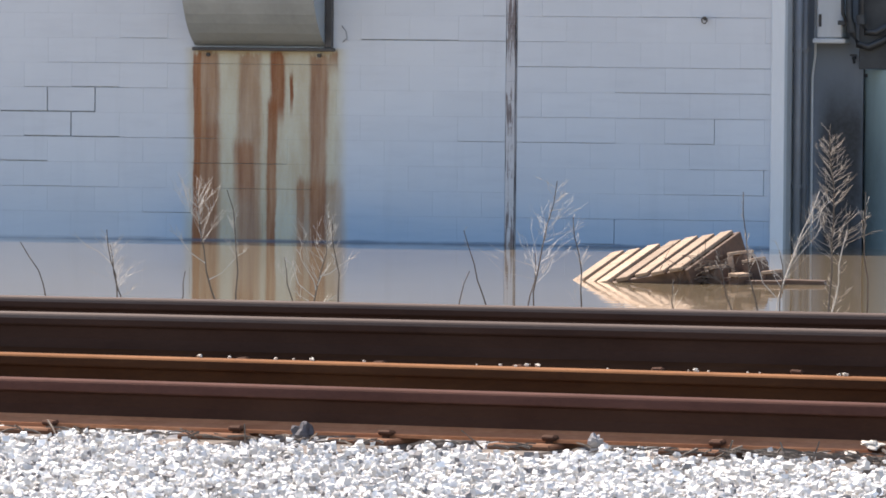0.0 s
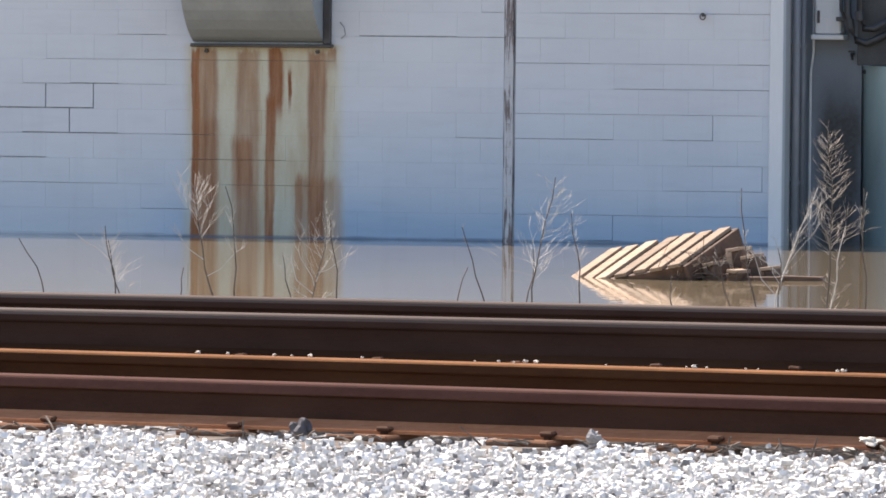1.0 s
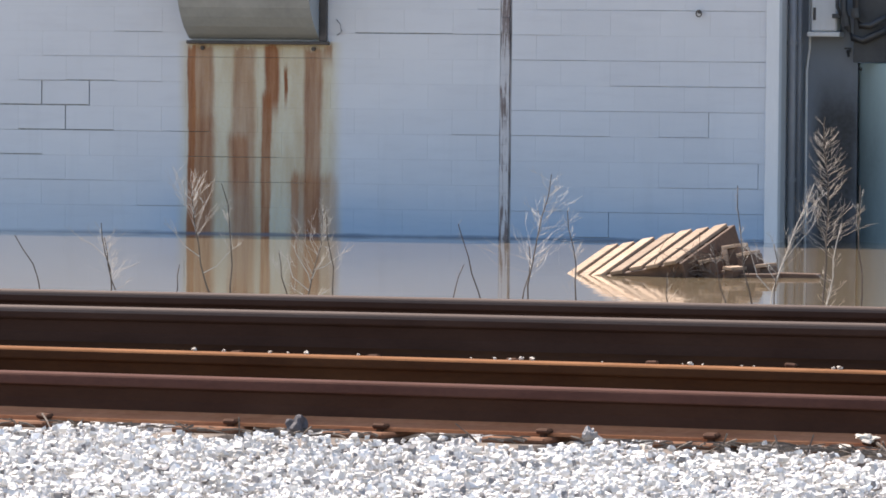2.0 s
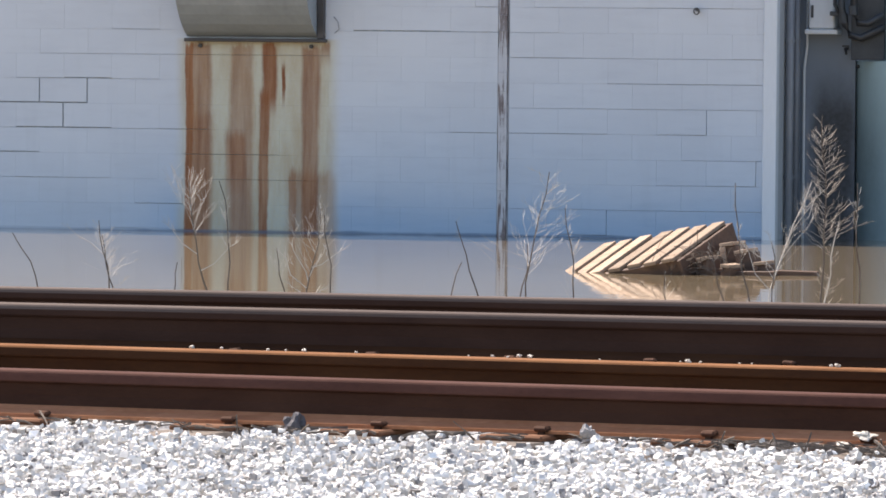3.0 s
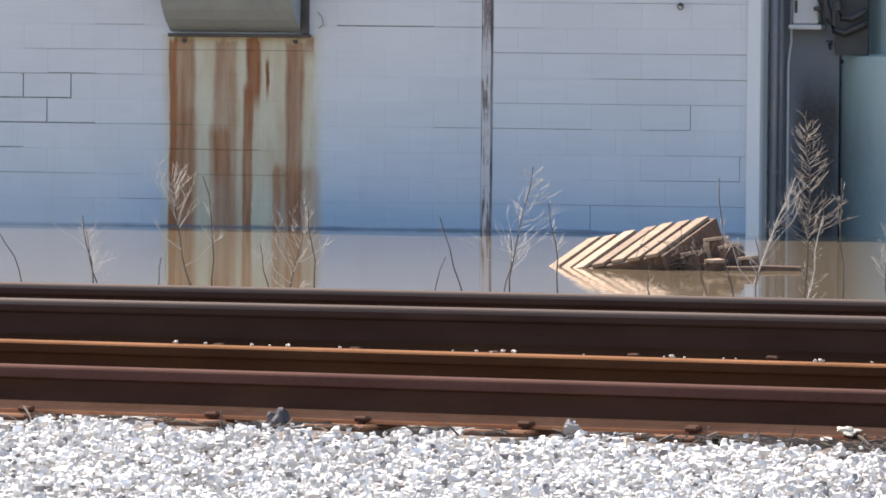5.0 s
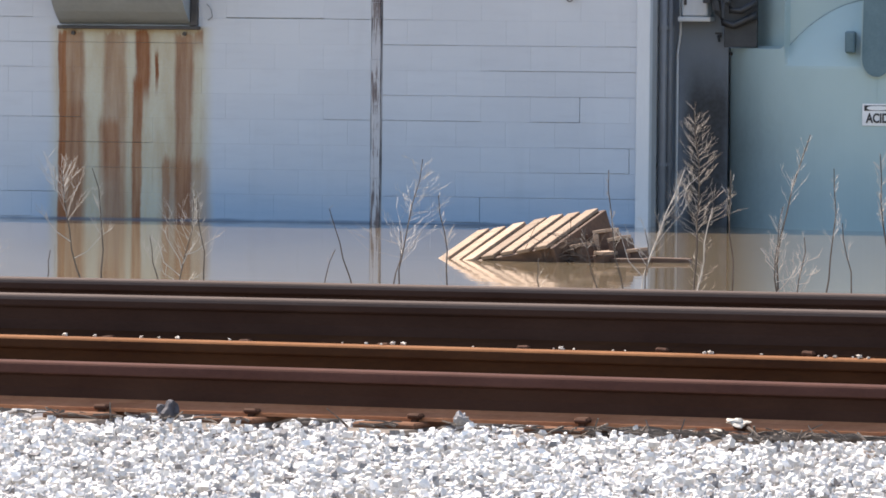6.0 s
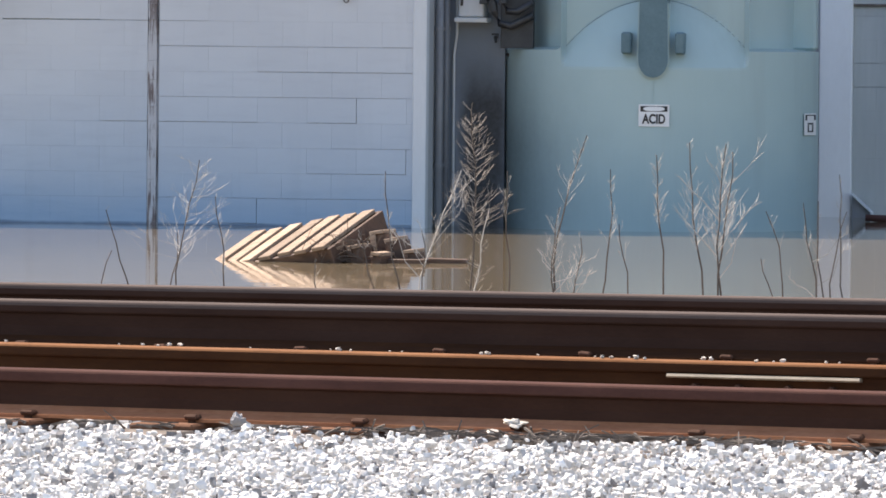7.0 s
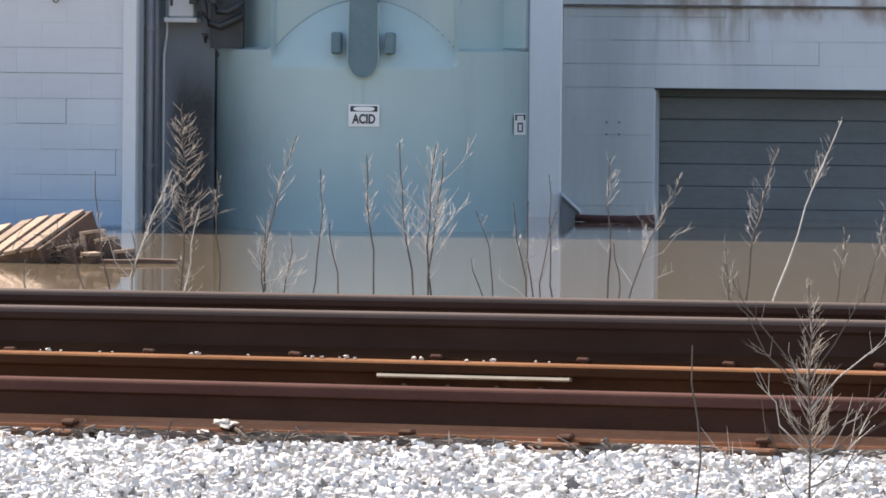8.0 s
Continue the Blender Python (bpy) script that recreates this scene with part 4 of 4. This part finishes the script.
# ---- dry weeds on the bank ----
def weed(x, y, height, lean, bend=0.0, plume=0.35, twigs=14, reach=0.09, thick=0.006, seed=1, droop=0.0, pale=True, name="dry_weed", base=None, rise=(0.9, 2.6), limbs=0,
         label="dry bare weed stalk on the embankment"):
    """A dead stalk: lean sideways over its height, a bend half way, and side twigs over the top part."""
    rnd = random.Random(seed)
    main = pose(MAIN_AT.x, MAIN_AT.y, 0, 0, 0, MAIN_TURN)
    n = (main.inverted() @ Vector((x, y, 0))).y
    z0 = bank_height(n) - 0.02 if base is None else base
    h = height - z0
    ob = thing(name, label, "weed", pose(x, y, z0), "dry weeds on the bank")
    spine = []
    steps = 9
    for i in range(steps + 1):
        k = i / steps
        wob = 0.010 * math.sin(k * 7 + seed) + 0.004 * math.sin(k * 19 + seed * 2)
        spine.append(Vector((lean * k ** 1.35 + bend * math.sin(math.pi * k) + wob, 0.02 * math.sin(seed * 1.7) * k + wob * 0.5, h * k - droop * max(0, k - 0.8) ** 2 * 8)))
    part("stem", tube(spine, thick, thick * 0.4, 5), M["straw"] if pale == 2 else M["stem"], ob)
    for i in range(limbs):
        k = rnd.uniform(0.38, 0.78)
        j = int(k * steps)
        p = spine[j].lerp(spine[j + 1], k * steps - j)
        side = (-1 if i % 2 else 1) * rnd.uniform(0.5, 1.0)
        d = Vector((side, rnd.uniform(-0.5, 0.5), rnd.uniform(0.4, 1.3))).normalized() * h * rnd.uniform(0.16, 0.34)
        crook = Vector((rnd.uniform(-0.02, 0.02), 0, rnd.uniform(-0.02, 0.01)))
        limb = [p, p + d * 0.4 + crook, p + d * 0.75 - crook * 0.5, p + d]
        bl = tube(limb, thick * 0.55, thick * 0.2, 4)
        for _ in range(5):
            q = limb[2].lerp(limb[3], rnd.uniform(-0.8, 1))
            e = (d.normalized() + Vector((rnd.uniform(-0.9, 0.9), rnd.uniform(-0.6, 0.6), rnd.uniform(0, 0.8)))).normalized() * h * rnd.uniform(0.04, 0.09)
            tube([q, q + e], thick * 0.2, thick * 0.1, 3, bl)
        part("branch", bl, M["straw"] if (pale or i % 3 == 0) else M["stem"], ob)
    bm = bmesh.new()
    for i in range(twigs):
        k = 1 - plume * rnd.random() ** 0.8
        j = min(int(k * steps), steps - 1)
        p = spine[j].lerp(spine[j + 1], k * steps - j)
        a = rnd.uniform(0, math.tau)
        rl = reach * rnd.uniform(0.45, 1.1) * (0.45 + 1.1 * (1 - k) / max(plume, 0.01))
        d = Vector((math.cos(a), math.sin(a) * 0.8, rnd.uniform(*rise))).normalized() * rl
        mid = p + d * 0.5 + Vector((rnd.uniform(-0.12, 0.12), rnd.uniform(-0.12, 0.12), rnd.uniform(-0.12, 0.02))) * rl
        tip = p + d
        tube([p, mid, tip], thick * 0.18, thick * 0.08, 3, bm)
        for _ in range(rnd.randint(2, 4)):
            q = p.lerp(tip, rnd.uniform(0.4, 1))
            e = (d.normalized() + Vector((rnd.uniform(-0.8, 0.8), rnd.uniform(-0.8, 0.8), rnd.uniform(-0.2, 0.6)))).normalized() * rl * rnd.uniform(0.2, 0.4)
            tube([q, q + e], thick * 0.13, thick * 0.07, 3, bm)
    if twigs:
        tagged(part("twig_spray", bm, M["straw"] if pale else M["tan"], ob, "dry twigs"), kind="stuff")
    else:
        bm.free()
    return ob


def bank_weed(seed, x, top, lean, bend=0.0, plume=0.3, twigs=0, reach=0.05, pale=True, rise=(0.9, 2.6), limbs=0):
    """A weed on the row along the top of the bank, at x."""
    weed(x, 26.82 - 0.07 * (x + 8.0), top, lean, bend, plume, twigs, reach, 0.0046 if top < 0.9 else 0.0054, seed, pale=pale, rise=rise, limbs=limbs)


bank_weed(3, -8.004, 0.603, -0.109, 0.04, 0.2, 2, 0.03)
bank_weed(4, -7.690, 0.66, -0.055, 0.0, 0.42, 36, 0.09, rise=(0.3, 1.6), limbs=2)
bank_weed(5, -7.66, 0.6, -0.07, 0, 0.3, 4, 0.07)
bank_weed(6, -7.406, 0.495, -0.001, 0, 0.1, 0, 0)
bank_weed(7, -7.205, 0.83, -0.165, -0.02, 0.30, 34, 0.17, rise=(0.9, 2.2), limbs=2)
bank_weed(8, -7.205, 0.83, -0.035, 0.04, 0.4, 9, 0.07)
bank_weed(9, -6.89, 0.725, 0.10, 0.0, 0.42, 22, 0.15, limbs=6)
bank_weed(10, -6.745, 0.7, -0.02, 0, 0.4, 9, 0.06)
bank_weed(11, -6.92, 0.56, -0.05, 0, 0.4, 5, 0.09)
bank_weed(12, -6.134, 0.681, -0.086, 0.04, 0.2, 2, 0.04)
bank_weed(13, -6.265, 0.517, 0.058, 0, 0.4, 3, 0.04)
bank_weed(14, -5.92, 0.888, 0.085, -0.015, 0.52, 40, 0.17, rise=(0.3, 1.0))
bank_weed(15, -5.98, 0.595, 0.064, 0, 0.2, 2, 0.05)
bank_weed(16, -5.712, 0.742, -0.045, 0.0, 0.6, 24, 0.07)
bank_weed(17, -5.343, 0.499, 0.011, 0, 0.3, 5, 0.04)
bank_weed(18, -5.11, 0.627, -0.044, 0.03, 0.2, 4, 0.04)
bank_weed(19, -4.97, 0.854, -0.098, 0, 0.45, 13, 0.05)
bank_weed(20, -4.965, 0.862, 0.204, 0.0, 0.5, 13, 0.13, pale=2, limbs=5)
bank_weed(21, -4.9, 0.62, 0.0, 0, 0.2, 2, 0.04)
bank_weed(22, -4.69, 1.107, -0.008, 0, 0.50, 96, 0.115, pale=False, rise=(0.4, 1.1))
bank_weed(23, -4.739, 0.703, 0.112, 0, 0.6, 25, 0.07, pale=2, rise=(0.5, 1.2))
bank_weed(24, -4.554, 0.862, 0.007, 0, 0.3, 6, 0.07)
bank_weed(25, -4.375, 0.72, 0.031, 0, 0.45, 25, 0.09, limbs=3)
bank_weed(26, -4.36, 1.007, 0.11, -0.03, 0.32, 25, 0.07)
bank_weed(27, -4.3, 0.6, 0.04, 0, 0.6, 18, 0.1, limbs=3)
bank_weed(28, -4.165, 0.875, 0.036, 0, 0.4, 18, 0.06)
bank_weed(29, -4.05, 0.66, -0.04, 0, 0.3, 6, 0.07)
bank_weed(30, -3.919, 0.933, -0.024, 0, 0.36, 29, 0.07)
bank_weed(31, -3.749, 0.985, -0.07, 0, 0.5, 27, 0.1)
bank_weed(32, -3.692, 0.979, 0.009, 0, 0.55, 50, 0.15, limbs=5)
bank_weed(33, -3.7, 0.95, 0.05, 0, 0.45, 20, 0.09)
bank_weed(34, -3.445, 0.718, -0.06, 0.03, 0.25, 5, 0.06)
bank_weed(35, -3.45, 0.53, -0.07, 0, 0.2, 2, 0.05)
bank_weed(36, -3.288, 0.754, -0.06, 0, 0.4, 8, 0.06, limbs=3)
bank_weed(37, -3.28, 0.76, -0.015, 0, 0.4, 5, 0.06)
bank_weed(38, -3.27, 0.72, 0.07, 0, 0.4, 6, 0.06)
bank_weed(39, -3.176, 0.866, -0.05, 0, 0.3, 3, 0.04)
bank_weed(40, -2.891, 0.874, 0.205, -0.05, 0.42, 29, 0.09, limbs=3)
bank_weed(41, -2.93, 0.6, -0.02, 0, 0.2, 1, 0.03)
bank_weed(42, -2.99, 0.93, 0.02, 0, 0.3, 11, 0.09)
bank_weed(43, -2.417, 1.091, 0.363, 0.02, 0.28, 25, 0.06, pale=2)
bank_weed(44, -2.472, 0.989, 0.157, 0, 0.45, 29, 0.08)
bank_weed(45, -2.45, 0.62, -0.08, 0, 0.5, 13, 0.07)
bank_weed(46, -2.078, 0.7, 0.03, 0, 0.4, 9, 0.06)
bank_weed(47, -2.012, 0.78, 0.141, 0, 0.4, 11, 0.08)
bank_weed(48, -1.93, 0.8, 0.09, 0, 0.4, 11, 0.08)

weed(-1.295, 13.02, 0.804, 0.0, 0, 0.1, 0, 0, 0.0036, 60, base=0.14, label="bare upright weed stalk beside the siding")
weed(-1.036, 13.07, 0.92, -0.055, -0.006, 0.44, 80, 0.07, 0.0036, 83, pale=False, rise=(0.6, 2.2), limbs=13, base=0.14, label="branching dry weed beside the siding")


# ---- wall blocks ----
def worn_share(x):
    """How many of the joints stand open, along the wall."""
    return 0.55 if x < -13.7 else 0.30 if x < -13.0 else 0.10 if x < -10.95 else 0.58 if x < -8.5 else 0.95


def build_blocks(wall, face, x0, x1, z0, z1, course, gaps, seed, material):
    """Painted blocks laid in courses; the mesh is shared by blocks of one kind."""
    rnd = random.Random(seed)
    kinds = {}

    def block(w, h, loose):
        key = (round(w, 3), round(h, 3), loose)
        if key not in kinds:
            low, side = ((0.0002, 0.0002), (0.0022, 0.0002), (0.0036, 0.0003), (0.0036, 0.0036), (0.0085, 0.0003), (0.0095, 0.0090))[loose]
            kinds[key] = mesh_of("block", box(-w / 2 + 0.0002, w / 2 - side, 0, 0.019, -h / 2 + low, h / 2 - 0.0002, 0.0006), material)
        return kinds[key]
    # joints that have cracked open: course, block, kind
    cracked = {(7, -14.519): 5, (7, -14.889): 5, (8, -14.704): 2, (8, -14.334): 4, (6, -14.704): 5, (6, -14.334): 4, (5, -14.889): 4, (9, -14.149): 1, (9, -13.779): 1, (9, -14.519): 1, (8, -13.964): 1,
               (10, -12.114): 4, (10, -11.745): 4, (10, -11.375): 2}
    z, row = z0, 0
    while z < z1:
        x = x0 - (BLOCK / 2 if row % 2 else 0)
        run = 0
        while x < x1:
            a, b = max(x, x0), min(x + BLOCK, x1)
            for ga, gb, gz in gaps:
                if z + course > gz[0] and z < gz[1] - 0.01:
                    if a >= ga and b <= gb:
                        a = b
                    elif a < ga < b:
                        b = ga
                    elif a < gb < b:
                        a = gb
            if b - a > 0.02:
                # open joints come in runs along a course
                share = worn_share(a)
                run = 0 if run == 3 else run if rnd.random() < 0.4 else (rnd.choice((1, 1, 1, 1, 2, 2, 3)) if rnd.random() < share else 0)
                kind = next((k for (r, at), k in cracked.items() if r == row and abs(at - a) < 0.02), run)
                piece("block", block(b - a, course, kind), wall, pose((a + b) / 2, face + rnd.uniform(0, 0.0008), z + course / 2))
            x += BLOCK
        z += course
        row += 1
    return z


def build_upper(wall, face, x0, x1, z0, z1, material):
    part("upper_face", box(x0, x1, face + 0.001, face + 0.018, z0, z1), material, wall)


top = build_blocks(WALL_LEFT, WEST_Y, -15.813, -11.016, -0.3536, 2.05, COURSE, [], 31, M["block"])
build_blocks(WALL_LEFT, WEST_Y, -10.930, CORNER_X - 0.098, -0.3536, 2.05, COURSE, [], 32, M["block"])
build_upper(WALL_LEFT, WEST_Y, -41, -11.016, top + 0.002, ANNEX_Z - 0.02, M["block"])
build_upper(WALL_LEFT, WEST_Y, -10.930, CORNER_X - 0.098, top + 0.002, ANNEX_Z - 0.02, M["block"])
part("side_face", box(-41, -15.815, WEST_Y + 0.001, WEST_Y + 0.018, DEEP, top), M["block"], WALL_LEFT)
top = build_blocks(WALL_RIGHT, WALL_Y, PILASTER_X + 0.003, -2.4, DOOR_Z - 8 * 0.1873, 2.1, 0.1873, [(DOOR_X0, DOOR_X1, (-9, DOOR_Z))], 33, M["block_east"])
build_upper(WALL_RIGHT, WALL_Y, PILASTER_X + 0.003, 30, top + 0.002, ROOF_Z - 0.05, M["block_east"])
